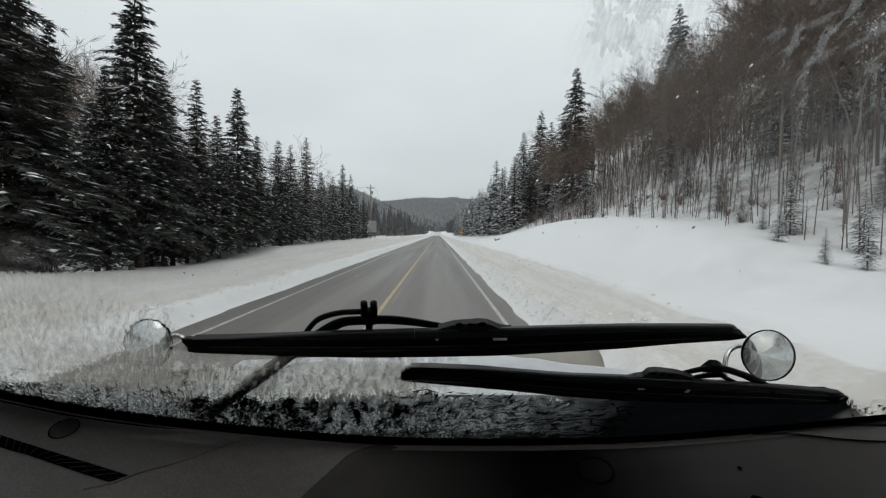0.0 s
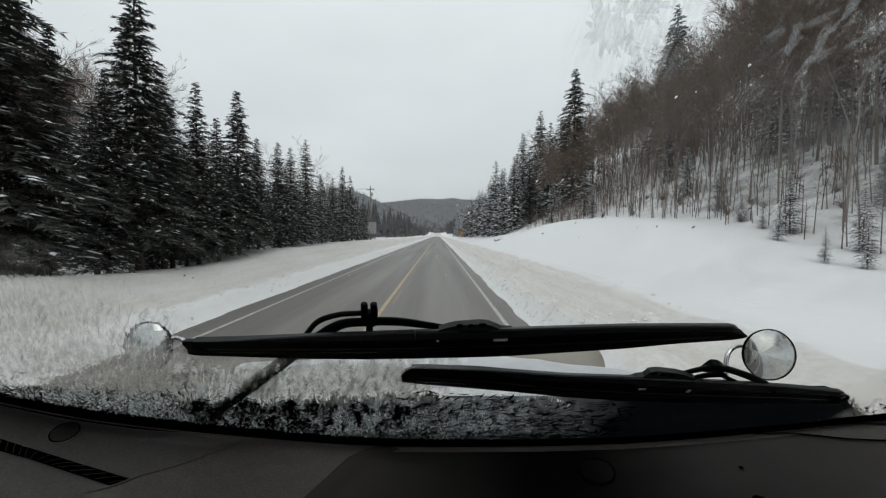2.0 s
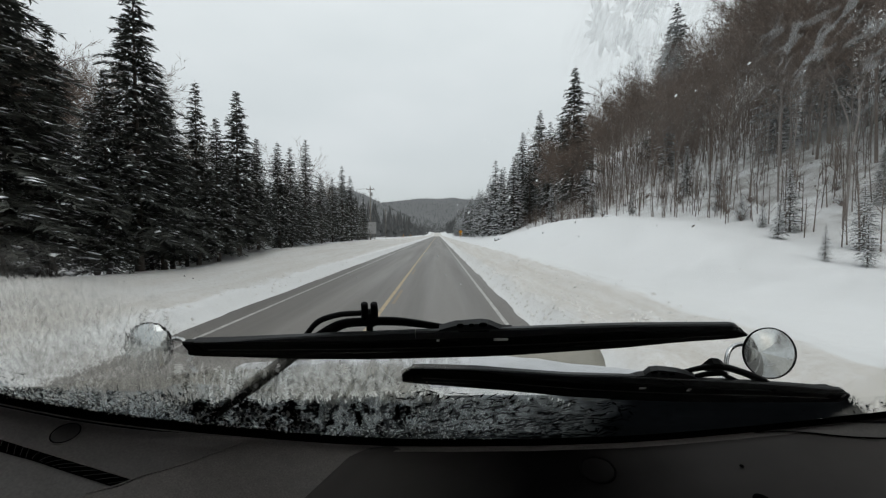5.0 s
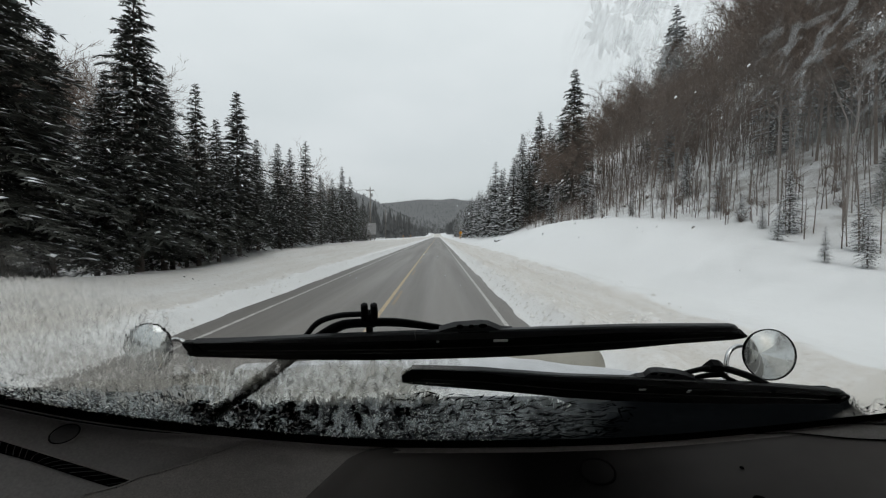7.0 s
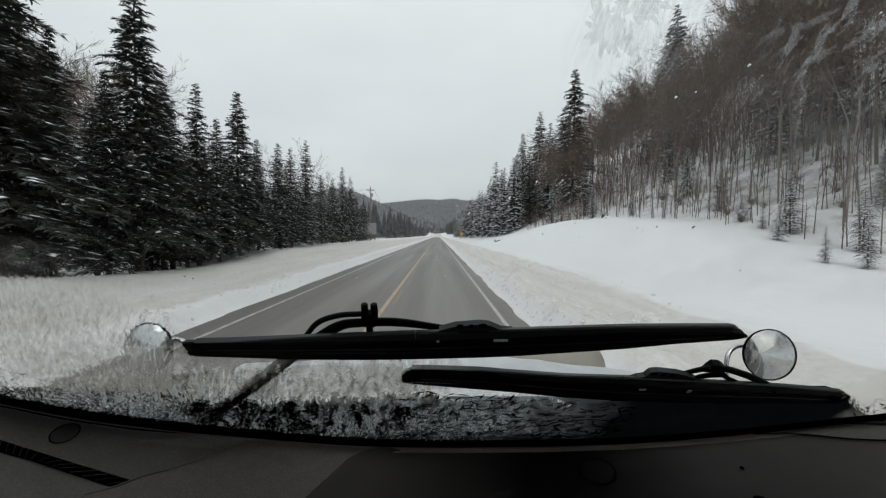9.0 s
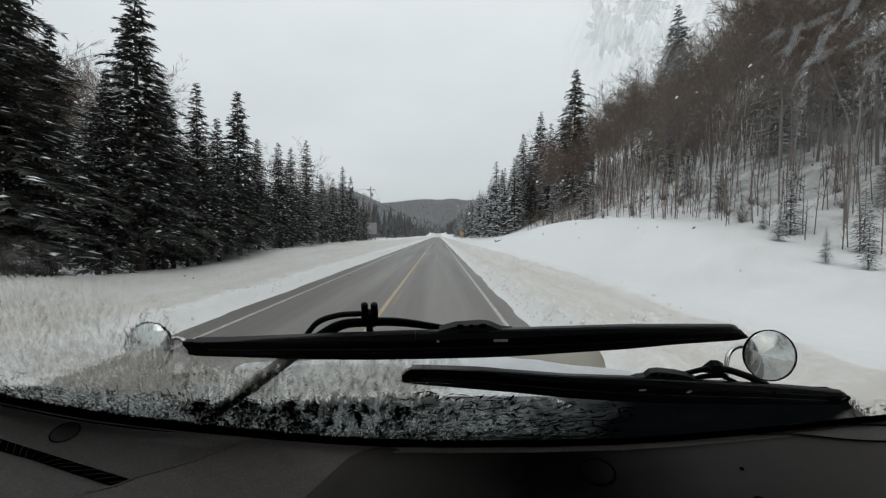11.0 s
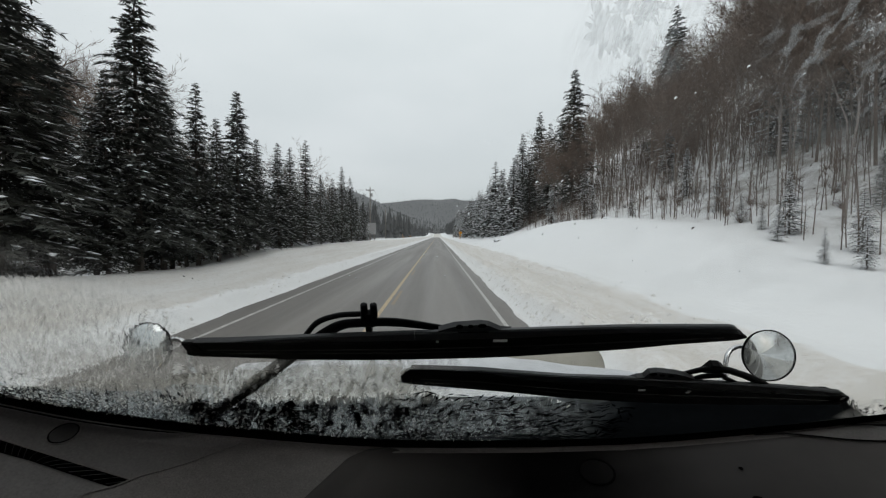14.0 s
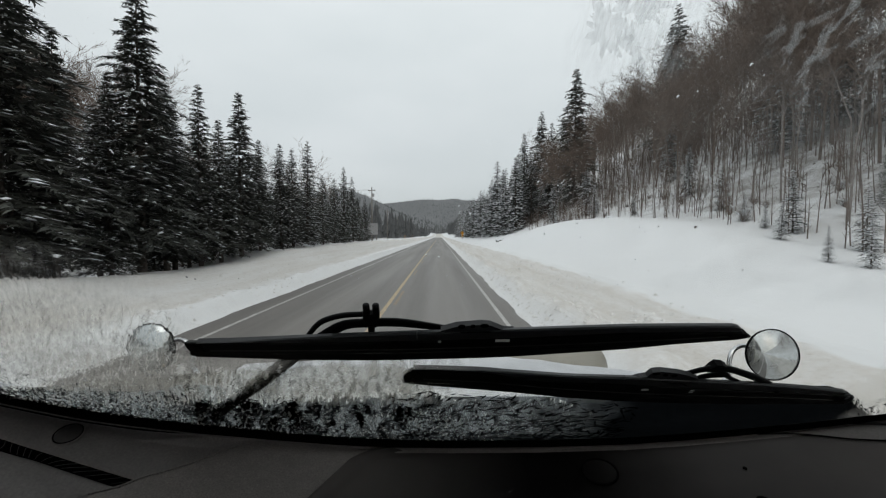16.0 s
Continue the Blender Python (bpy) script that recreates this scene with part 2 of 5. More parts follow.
def make_water(name, scale, strength, distance, ior, stretch, rim=0.001, tint=(0.96, 0.97, 0.97)):
    """Meltwater running down the glass: it bends what lies behind it."""
    n = Nodes(name)
    s0 = n.add("ShaderNodeSeparateXYZ", Vector=n.coords("Object"))
    # the runs spread a little towards the foot of the raked glass
    fan = n.calc("DIVIDE", n.calc("MULTIPLY", s0.outputs["X"], 0.6), n.calc("ADD", s0.outputs["Y"], 0.08))
    cv = n.add("ShaderNodeCombineXYZ", X=fan, Y=n.calc("MULTIPLY", s0.outputs["Y"], stretch[1]), Z=n.calc("MULTIPLY", s0.outputs["Z"], stretch[2]))
    v = cv.outputs["Vector"]
    h = n.calc("ADD", n.noise(scale, v, 2.0, 0.45, 1.0), n.calc("MULTIPLY", n.ramp(n.noise(scale * 2.3, v, 2.0, 0.5, 0.6), (0.40, 0.0), (0.66, 1.0)), 0.42))
    g0 = n.add("ShaderNodeSeparateXYZ", Vector=n.coords("Generated"))
    wet = 1.0
    for ax in ("X", "Z"):
        tri = n.calc("SUBTRACT", 1.0, n.calc("ABSOLUTE", n.calc("SUBTRACT", n.calc("MULTIPLY", g0.outputs[ax], 2.0), 1.0)))
        wet = n.calc("MULTIPLY", n.ramp(tri, (0.0, 0.0), (rim, 1.0)), wet)
    h = n.calc("MULTIPLY", h, wet)
    nor = n.bump(h, strength, distance)
    r = n.add("ShaderNodeBsdfRefraction", Color=n.mix(wet, (1.0, 1.0, 1.0), tint), Roughness=0.0, IOR=ior, Normal=nor)
    g = n.add("ShaderNodeBsdfGlossy", Roughness=0.05, Normal=nor)
    m = n.add("ShaderNodeMixShader", Fac=n.calc("MULTIPLY", wet, 0.03 if strength else 0.0))
    n.t.links.new(r.outputs[0], m.inputs[1])
    n.t.links.new(g.outputs[0], m.inputs[2])
    return n.done(m.outputs[0])


def make_film(name, col, alpha, scale, stretch, lo=0.35, hi=0.7, turn=0.0, soft=0.3, runs=False):
    """Salt and slush dried on the glass, and painted sheen and reflections: a thin, patchy, pale layer that thins out
    towards its rim.
    """
    n = Nodes(name)
    c = n.add("ShaderNodeTexCoord")
    m = n.add("ShaderNodeMapping", Scale=stretch, Rotation=(0, turn, 0))
    n.t.links.new(c.outputs["Object"], m.inputs["Vector"])
    vec = m.outputs["Vector"]
    if runs:
        # upright runs that spread a little towards the foot of the raked glass
        s0 = n.add("ShaderNodeSeparateXYZ", Vector=c.outputs["Object"])
        fan = n.calc("DIVIDE", n.calc("MULTIPLY", s0.outputs["X"], 0.6), n.calc("ADD", s0.outputs["Y"], 0.08))
        vec = n.add("ShaderNodeCombineXYZ", X=fan, Y=n.calc("MULTIPLY", s0.outputs["Y"], stretch[1]), Z=n.calc("MULTIPLY", s0.outputs["Z"], stretch[2])).outputs["Vector"]
    a = n.ramp(n.noise(scale, vec, 6.0, 0.62, 0.6), (lo, 0.0), (hi, alpha))
    sep = n.add("ShaderNodeSeparateXYZ", Vector=c.outputs["Generated"])
    for ax in ("X", "Z"):
        tri = n.calc("SUBTRACT", 1.0, n.calc("ABSOLUTE", n.calc("SUBTRACT", n.calc("MULTIPLY", sep.outputs[ax], 2.0), 1.0)))
        a = n.calc("MULTIPLY", a, n.ramp(n.calc("ADD", tri, n.calc("MULTIPLY", n.calc("SUBTRACT", n.noise(scale * 0.3, c.outputs["Object"]), 0.5), soft)), (0.02, 0.0), (soft, 1.0)))
    clear = n.add("ShaderNodeBsdfTransparent")
    d = n.add("ShaderNodeBsdfTranslucent", Color=(*col, 1))
    m = n.add("ShaderNodeMixShader", Fac=a)
    n.t.links.new(clear.outputs[0], m.inputs[1])
    n.t.links.new(d.outputs[0], m.inputs[2])
    return n.done(m.outputs[0])


def make_dark_water(name="dark_water_ridges", col=(0.030, 0.034, 0.038, 1)):
    """Ridges and threads of water, tinted dark in place of what they refract."""
    n = Nodes(name)
    return n.done(n.add("ShaderNodeBsdfTransparent", Color=col).outputs[0])


def make_pale_water():
    """Beads of half-frozen water that glow with the sky behind them."""
    n = Nodes("pale_water_beads")
    t = n.add("ShaderNodeBsdfTransparent", Color=(0.92, 0.93, 0.93, 1))
    d = n.add("ShaderNodeBsdfTranslucent", Color=(0.82, 0.80, 0.77, 1))
    geo = n.add("ShaderNodeNewGeometry")
    m = n.add("ShaderNodeMixShader", Fac=n.calc("ADD", n.calc("MULTIPLY", geo.outputs["Random Per Island"], 0.55), 0.15))
    n.t.links.new(t.outputs[0], m.inputs[1])
    n.t.links.new(d.outputs[0], m.inputs[2])
    return n.done(m.outputs[0])


M_RIDGE = make_dark_water()
M_GLASS = make_windshield()
M_WATER = make_water("running_meltwater", 46.0, 0.7, 0.0017, 1.33, (1.0, 0.12, 0.12), 0.12, (0.86, 0.86, 0.83))
M_RIPPLE = make_water("wet_streaks", 95.0, 0.5, 0.00018, 1.33, (1.0, 0.30, 0.30), 0.5, (0.94, 0.935, 0.92))
M_ICE = make_water("ice_slivers", 260.0, 0.6, 0.001, 1.12, (1.0, 0.7, 0.7), 0.001, (0.52, 0.56, 0.58))
M_FLAT_WATER = make_water("still_water", 10.0, 0.0, 0.001, 1.33, (1, 1, 1), 0.001, (1.0, 1.0, 1.0))
M_SALT = make_film("dried_salt", (0.85, 0.87, 0.88), 0.42, 55.0, (4.0, 1.0, 0.6), 0.34, 0.66, -0.55, 0.6)
M_HAZE = make_film("salt_haze", (0.5, 0.49, 0.48), 0.30, 14.0, (1.0, 1.0, 1.0), 0.3, 0.7, 0.0, 0.7)
# jagged reflections in the glass, painted as a patchy grey film
M_REFLECTION = make_film("frost", (0.55, 0.57, 0.58), 0.30, 60.0, (2.4, 1.0, 0.8), 0.54, 0.58, -0.8, 0.3)
M_TRIM = plain("grey_corner_trim", (0.130, 0.121, 0.117), 0.6, 0, 300, 0.15, 0.2, 0.0005, 0.3)
M_SLUSH = make_film("slush_crust", (0.50, 0.53, 0.55), 0.46, 70.0, (1.0, 0.24, 0.24), 0.42, 0.60, 0.0, 0.30, True)
M_CRUST = make_film("fine_slush_crust", (0.38, 0.41, 0.43), 0.44, 190.0, (1.0, 0.55, 0.55), 0.42, 0.47, 0.0, 0.30, True)
M_PALE = make_pale_water()
M_ICE_PATCH = make_film("ice_patches", (0.60, 0.62, 0.63), 0.21, 90.0, (1.0, 1.0, 1.0), 0.10, 0.55, 0.4, 0.02)
M_SMEAR = make_film("salt_smears", (0.52, 0.53, 0.54), 0.34, 170.0, (2.6, 1.0, 0.5), 0.30, 0.62, -0.6, 0.10)
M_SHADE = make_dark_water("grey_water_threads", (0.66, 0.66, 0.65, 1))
# the wet glass's grey sheen, painted as a thin film
M_VEIL = make_film("slush_veil", (0.44, 0.465, 0.48), 0.42, 26.0, (1.0, 0.6, 0.6), 0.26, 0.66, 0.0, 0.9)
M_PALE_VEIL = make_film("road_spray", (0.50, 0.475, 0.435), 0.46, 60.0, (1.0, 0.5, 0.5), 0.20, 0.62, 0.0, 0.45, True)
# grime whose dark flecks also stand for the trees and cowl refracted there
M_GRIME = make_film("grime_and_refraction", (0.385, 0.365, 0.35), 0.54, 150.0, (1.0, 0.40, 0.40), 0.34, 0.72, 0.0, 0.6, True)
M_DRIPS = make_film("grimy_drips", (0.38, 0.36, 0.33), 0.62, 48.0, (1.0, 0.25, 0.25), 0.36, 0.66, 0.0, 0.35, True)


# ---- mesh helpers ----
def mesh_of(name, verts, faces, smooth=False):
    me = bpy.data.meshes.new(name)
    me.from_pydata([tuple(v) for v in verts], [], [tuple(f) for f in faces])
    if smooth:
        me.shade_smooth()
    me.update()
    return me


def obj(name, me, mat, parent=None, label=""):
    ob = new(name, me)
    if mat is not None and not me.materials:
        me.materials.append(mat)
    ob.parent = parent
    if label:
        ob["label"] = label
    return ob


def part(name, bm, mat, parent, label="", smooth=False):
    """Links a bmesh as one mesh object under a thing or a part."""
    me = bpy.data.meshes.new(name)
    bmesh.ops.recalc_face_normals(bm, faces=bm.faces)
    bm.to_mesh(me)
    bm.free()
    if smooth:
        me.shade_smooth()
    return obj(name, me, mat, parent, label)


def empty(name, label, category, group="", kind="", at=(0, 0, 0)):
    ob = new(name)
    ob.location = at
    return tagged(ob, label, category, group, kind)


def box(sx, sy, sz, m=None, bevel=0.0, seg=2):
    bm = bmesh.new()
    bmesh.ops.create_cube(bm, size=1.0)
    bmesh.ops.scale(bm, vec=(sx, sy, sz), verts=bm.verts)
    if bevel:
        bmesh.ops.bevel(bm, geom=bm.edges[:], offset=bevel, segments=seg, affect="EDGES", profile=0.6)
    if m is not None:
        bmesh.ops.transform(bm, matrix=m, verts=bm.verts)
    return bm


def cyl(r0, r1, depth, m=None, seg=24, bevel=0.0):
    bm = bmesh.new()
    bmesh.ops.create_cone(bm, cap_ends=True, segments=seg, radius1=r0, radius2=r1, depth=depth)
    if bevel:
        es = [e for e in bm.edges if abs(e.verts[0].co.z - e.verts[1].co.z) < 1e-6]
        bmesh.ops.bevel(bm, geom=es, offset=bevel, segments=2, affect="EDGES")
    if m is not None:
        bmesh.ops.transform(bm, matrix=m, verts=bm.verts)
    return bm


def spline(pts, steps=8):
    """Points along a smooth curve through pts."""
    p = [Vector(q) for q in pts]
    p = [p[0] * 2 - p[1]] + p + [p[-1] * 2 - p[-2]]
    out = []
    for i in range(1, len(p) - 2):
        for k in range(steps):
            t = k / steps
            out.append(0.5 * (2 * p[i] + (p[i + 1] - p[i - 1]) * t + (2 * p[i - 1] - 5 * p[i] + 4 * p[i + 1] - p[i + 2]) * t * t
                              + (3 * p[i] - p[i - 1] - 3 * p[i + 1] + p[i + 2]) * t ** 3))
    out.append(p[-2])
    return out


def tube(pts, radii, seg=10, steps=8, flat=1.0):
    """A round or flattened rod along a smooth curve."""
    path = spline(pts, steps)
    n = len(path)
    bm = bmesh.new()
    rings = []
    for i, c in enumerate(path):
        d = (path[min(i + 1, n - 1)] - path[max(i - 1, 0)]).normalized()
        side = d.cross(Vector((0.0, 0.66, 0.75)))
        side = side.normalized() if side.length > 1e-4 else Vector((1, 0, 0))
        up = side.cross(d).normalized()
        t = i / (n - 1) * (len(radii) - 1)
        k = min(int(t), len(radii) - 2)
        r = radii[k] + (radii[k + 1] - radii[k]) * (t - k)
        rings.append([bm.verts.new(c + side * r * math.cos(a) + up * r * flat * math.sin(a)) for a in [2 * math.pi * j / seg for j in range(seg)]])
    for a, b in zip(rings, rings[1:]):
        for j in range(seg):
            bm.faces.new((a[j], a[(j + 1) % seg], b[(j + 1) % seg], b[j]))
    bm.faces.new(rings[0][::-1])
    bm.faces.new(rings[-1])
    return bm


def sstep(a, b, x):
    t = min(1.0, max(0.0, (x - a) / (b - a)))
    return t * t * (3 - 2 * t)


# ---- the land ----
def fbm(x, y, s, k=3):
    return noise.fractal(Vector((x * s, y * s, 3.7)), 1.0, 2.0, k)


ROAD_L, ROAD_R = -5.86, 2.14


def eased(y, pts):
    """A smooth line through a few heights along the road."""
    ys, zs = [p[0] for p in pts], [p[1] for p in pts]
    return sum(float(np.interp(y + o, ys, zs)) for o in (-3.0, -1.5, 0.0, 1.5, 3.0)) / 5


MOUND = ((-30, 1.1), (4, 1.1), (10, 1.35), (12, 1.85), (15, 2.55), (20, 3.15), (26, 3.55), (35, 3.65), (45, 2.85), (63, 2.2), (80, 1.4), (140, 1.2))
LEFT_BANK = ((-30, 1.45), (6.5, 1.45), (8.2, 1.40), (10, 1.10), (12, 0.92), (14, 0.90), (16.5, 1.02), (18.5, 1.22), (21, 1.42), (26, 1.45), (44, 1.55), (80, 1.35), (140, 1.2))


def land(x, y):
    """Height of the snow over the road's level."""
    if x > -2:
        d = x - ROAD_R - 0.12 * fbm(0, y, 0.5)
        z = -0.06 + 0.40 * sstep(-0.1, 0.75, d) + 0.22 * sstep(0.6, 2.6, d) + 0.07 * fbm(x, y, 1.3) * sstep(0.1, 0.6, d) * (1 - sstep(2.2, 3.4, d))
        z += 0.16 * math.exp(-((d - 0.9) / 0.35) ** 2) * (1 + fbm(x, y, 0.8))
        z += 0.22 * sstep(1.3, 2.6, d) * (1 - sstep(2.6, 3.5, d)) * (0.85 + 0.5 * fbm(x, y, 0.45))
        # the smooth mound beside the road and the hill behind it
        top = eased(y, MOUND)
        t = min(1.0, max(0.0, (d - 2.0) / 8.0))
        z += (top - 0.56) * (0.55 * (t * t * (3 - 2 * t)) + 0.45 * math.sin(t * math.pi / 2))
        z += 0.28 * math.exp(-((d - 4.4) / 1.5) ** 2 - ((y - 8.5) / 3.0) ** 2)
        hill = max(0.0, d - 11.0 + 3.0 * sstep(40, 60, y))
        z += 0.60 * (hill - 1.8 * (1 - math.exp(-hill / 1.8))) * (1 - sstep(60, 130, hill) * 0.55) + 0.4 * fbm(x, y, 0.08) * sstep(9, 16, d)
        z += (0.06 * fbm(x, y, 0.33) + 0.16 * fbm(x, y + 9, 0.11)) * sstep(4.0, 8.0, d) * (1 - sstep(20, 30, d))
        if y > 380:
            z += (z * 0.35 - z) * sstep(380, 700, y) * sstep(9, 16, d)
    else:
        d = ROAD_L - x - 0.12 * fbm(4, y, 0.5)
        top = eased(y, LEFT_BANK)
        z = -0.06 + 0.30 * sstep(-0.1, 0.7, d) + (top - 0.24) * sstep(0.7, 3.2, d) + 0.06 * fbm(x, y, 1.3) * sstep(0.1, 0.6, d) * (1 - sstep(2.0, 3.2, d))
        z += 0.17 * math.exp(-((d - 0.72) / 0.30) ** 2) * (1 + 0.6 * fbm(x, y, 0.8))
        z += 0.14 * fbm(x, y, 0.22) * sstep(2.0, 4.5, d) - 0.45 * sstep(3.6, 7.0, d) * (1 - 0.6 * sstep(16, 22, y))
        far = max(0.0, d - 16.0)
        z += 0.35 * far * (1 - sstep(40, 120, far) * 0.6) * (1 - sstep(40, 140, y) * 0.93)
    # the end of the valley
    if y > 420:
        z += 128 * math.exp(-((x + 300) / 190) ** 2 - ((y - 1150) / 320) ** 2)
        z += 186 * math.exp(-((x + 60) / 420) ** 2 - ((y - 2100) / 520) ** 2)
        z += 170 * math.exp(-((x + 700) / 320) ** 2 - ((y - 2000) / 500) ** 2)
        z += 130 * math.exp(-((x - 500) / 350) ** 2 - ((y - 1600) / 600) ** 2)
        z += 3.0 * sstep(520, 640, y)
    return z


def steps(*spans):
    out = []
    for a, b, n in spans:
        out += list(np.linspace(a, b, n, endpoint=False))
    return out + [spans[-1][1]]


def make_ground():
    xs = steps((-3500, -400, 12), (-400, -60, 26), (-60, -14, 40), (-14, -5.5, 62), (-5.5, 2.0, 4), (2.0, 12, 72), (12, 34, 44), (34, 120, 34), (120, 500, 20), (500, 3500, 10))
    ys = steps((-400, -40, 24), (-40, 1, 30), (1, 26, 110), (26, 70, 100), (70, 200, 90), (200, 700, 70), (700, 2600, 50), (2600, 4200, 6))
    V = [(x, y, land(x, y)) for y in ys for x in xs]
    w = len(xs)
    F = [(j * w + i, j * w + i + 1, (j + 1) * w + i + 1, (j + 1) * w + i) for j in range(len(ys) - 1) for i in range(w - 1)]
    return tagged(obj("ground", mesh_of("ground", V, F, True), M_SNOW), "deep winter snow over the ground, banked and dirty beside the road", "ground", kind="structure")


make_ground()


def strip(x0, x1, y0, y1, z, n=60, wob=0.0):
    V, F = [], []
    for i in range(n + 1):
        y = y0 + (y1 - y0) * (i / n) ** 1.6
        w = wob * fbm(x0, y, 0.35)
        V += [(x0 + w, y, z), (x1 + w, y, z)]
        if i:
            F.append((2 * i - 2, 2 * i - 1, 2 * i + 1, 2 * i))
    return V, F


road = tagged(obj("road", mesh_of("road", *strip(ROAD_L - 0.9, ROAD_R + 0.9, -380, 640, 0.0)), M_ASPHALT), "two-lane grey asphalt highway, damp and salt-stained", "road", kind="structure")
for name, x0, mat, lab, w in (("edge_line", 1.67, M_WHITE_LINE, "worn white edge line painted on the road", 0.11), ("edge_line", -5.31, M_WHITE_LINE, "worn white edge line painted on the road", 0.11),
                           ("centre_line", -1.75, M_YELLOW_LINE, "worn solid yellow centre line painted on the road", 0.13)):
    tagged(obj(name, mesh_of(name, *strip(x0, x0 + w, -300, 630, 0.005, 60, 0.01)), mat, None), lab, "road marking", "road markings", "structure")
for i in range(24):
    y0 = 3.0 + i * 9.0
    tagged(obj("centre_dash", mesh_of("centre_dash", *strip(-1.51, -1.40, y0, y0 + 3.0, 0.005, 4)), M_FADED_LINE), "worn dashed yellow centre line painted on the road", "road marking", "road markings", "structure")


# ---- trees ----
class Soup:
    """Collects loose faces for one mesh."""

    def __init__(self):
        self.v, self.f = [], []

    def face(self, *pts):
        k = len(self.v)
        self.v += [tuple(p) for p in pts]
        self.f.append(tuple(range(k, k + len(pts))))

    def prism(self, a, b, ra, rb, seg=4):
        d = (b - a).normalized()
        s = d.orthogonal().normalized()
        u = d.cross(s)
        k = len(self.v)
        for c, r in ((a, ra), (b, rb)):
            self.v += [tuple(c + s * r * math.cos(2 * math.pi * j / seg) + u * r * math.sin(2 * math.pi * j / seg)) for j in range(seg)]
        self.f += [(k + j, k + (j + 1) % seg, k + seg + (j + 1) % seg, k + seg + j) for j in range(seg)]

    def lump(self, c, d, side, length, width, height):
        k = len(self.v)
        up = Vector((0, 0, height))
        self.v += [tuple(p) for p in (c - d * length, c + side * width, c + d * length, c - side * width, c + up)]
        self.f += [(k + a, k + b, k + 4) for a, b in ((0, 1), (1, 2), (2, 3), (3, 0))] + [(k + 3, k + 2, k + 1, k)]

    def mesh(self, name, smooth=False):
        return mesh_of(name, self.v, self.f, smooth)


def spruce_meshes(seed, h, spread=0.17, bare=0.05, snowy=0.6, fine=1.0):
    rnd = random.Random(seed)
    trunk, crown, snow = Soup(), Soup(), Soup()
    lean = Vector((rnd.uniform(-0.02, 0.02), rnd.uniform(-0.02, 0.02), 1))
    for i in range(6):
        a, b = i / 6, (i + 1) / 6
        trunk.prism(lean * h * a + Vector((0, 0, -0.4 if i == 0 else 0)), lean * h * b, 0.014 * h * (1 - a) + 0.008, 0.014 * h * (1 - b) + 0.005, 7)
    t = bare
    while t < 0.99:
        reach = h * spread * ((1 - t) ** 0.85) * rnd.uniform(0.8, 1.12) * (1 if t > 0.12 else 0.75) + 0.07
        n = 7 if t < 0.6 else (6 if t < 0.85 else 4)
        turn = rnd.uniform(0, 6.3)
        for k in range(n):
            az = turn + 6.283 * k / n + rnd.uniform(-0.35, 0.35)
            ln = reach * rnd.uniform(0.55, 1.2)
            if rnd.random() < 0.07:
                continue
            out = Vector((math.cos(az), math.sin(az), 0))
            side = Vector((-out.y, out.x, 0))
            droop = rnd.uniform(0.25, 0.6) * (1 - 0.55 * t)
            rise = rnd.uniform(0.05, 0.3) + 0.4 * t
            base = lean * h * (t + rnd.uniform(-0.008, 0.008))

            def at(s):
                return base + out * ln * s + Vector((0, 0, ln * (rise * s - (droop + rise * 0.5) * s * s)))
            m = max(4, int((6 + ln * 7.5) * fine))
            for j in range(m):
                s = 0.10 + 0.9 * (j + 0.5) / m
                p = at(s)
                tl = ln * 0.27 * (1.10 - 0.72 * s) * rnd.uniform(0.7, 1.3) + 0.10
                for sg in (-1, 1):
                    d = (out * rnd.uniform(0.5, 1.0) + side * sg * rnd.uniform(0.45, 1.0) + Vector((0, 0, rnd.uniform(-0.6, 0.05)))).normalized()
                    w = min(0.046, tl * rnd.uniform(0.14, 0.22)) / fine ** 0.7
                    wd = d.cross(Vector((rnd.uniform(-0.6, 0.6), rnd.uniform(-0.6, 0.6), 1))).normalized() * w
                    crown.face(p - wd * 0.9, p + d * tl * rnd.uniform(0.2, 0.4) + wd * 1.1, p + d * tl)
            crown.face(base, at(0.5) + side * 0.04, at(1.0) + out * 0.1, at(0.5) - side * 0.04)
            if t < 0.95:
                for q in range(3 if fine == 1.0 else 2):
                    if rnd.random() > snowy:
                        continue
                    s = rnd.uniform(0.35, 0.98)
                    off = side * rnd.uniform(-0.3, 0.3) * ln * (1.05 - s)
                    c = at(s) + off + Vector((0, 0, rnd.uniform(0.0, 0.03)))
                    d = (out + side * rnd.uniform(-0.7, 0.7) + Vector((0, 0, -0.25))).normalized()
                    sd = d.cross(Vector((0, 0, 1))).normalized()
                    big = 2.3 if snowy >= 1.0 else 1.0
                    snow.lump(c, d, sd, big * min(0.26, 0.03 + ln * rnd.uniform(0.06, 0.2)), big * min(0.10, 0.02 + ln * rnd.uniform(0.02, 0.07)), big * rnd.uniform(0.015, 0.04))
        t += rnd.uniform(0.17, 0.29) / fine / h * (1.05 - 0.4 * t) + 0.001
    return trunk.mesh("spruce_trunk", True), crown.mesh("spruce_crown"), snow.mesh("spruce_snow", True)


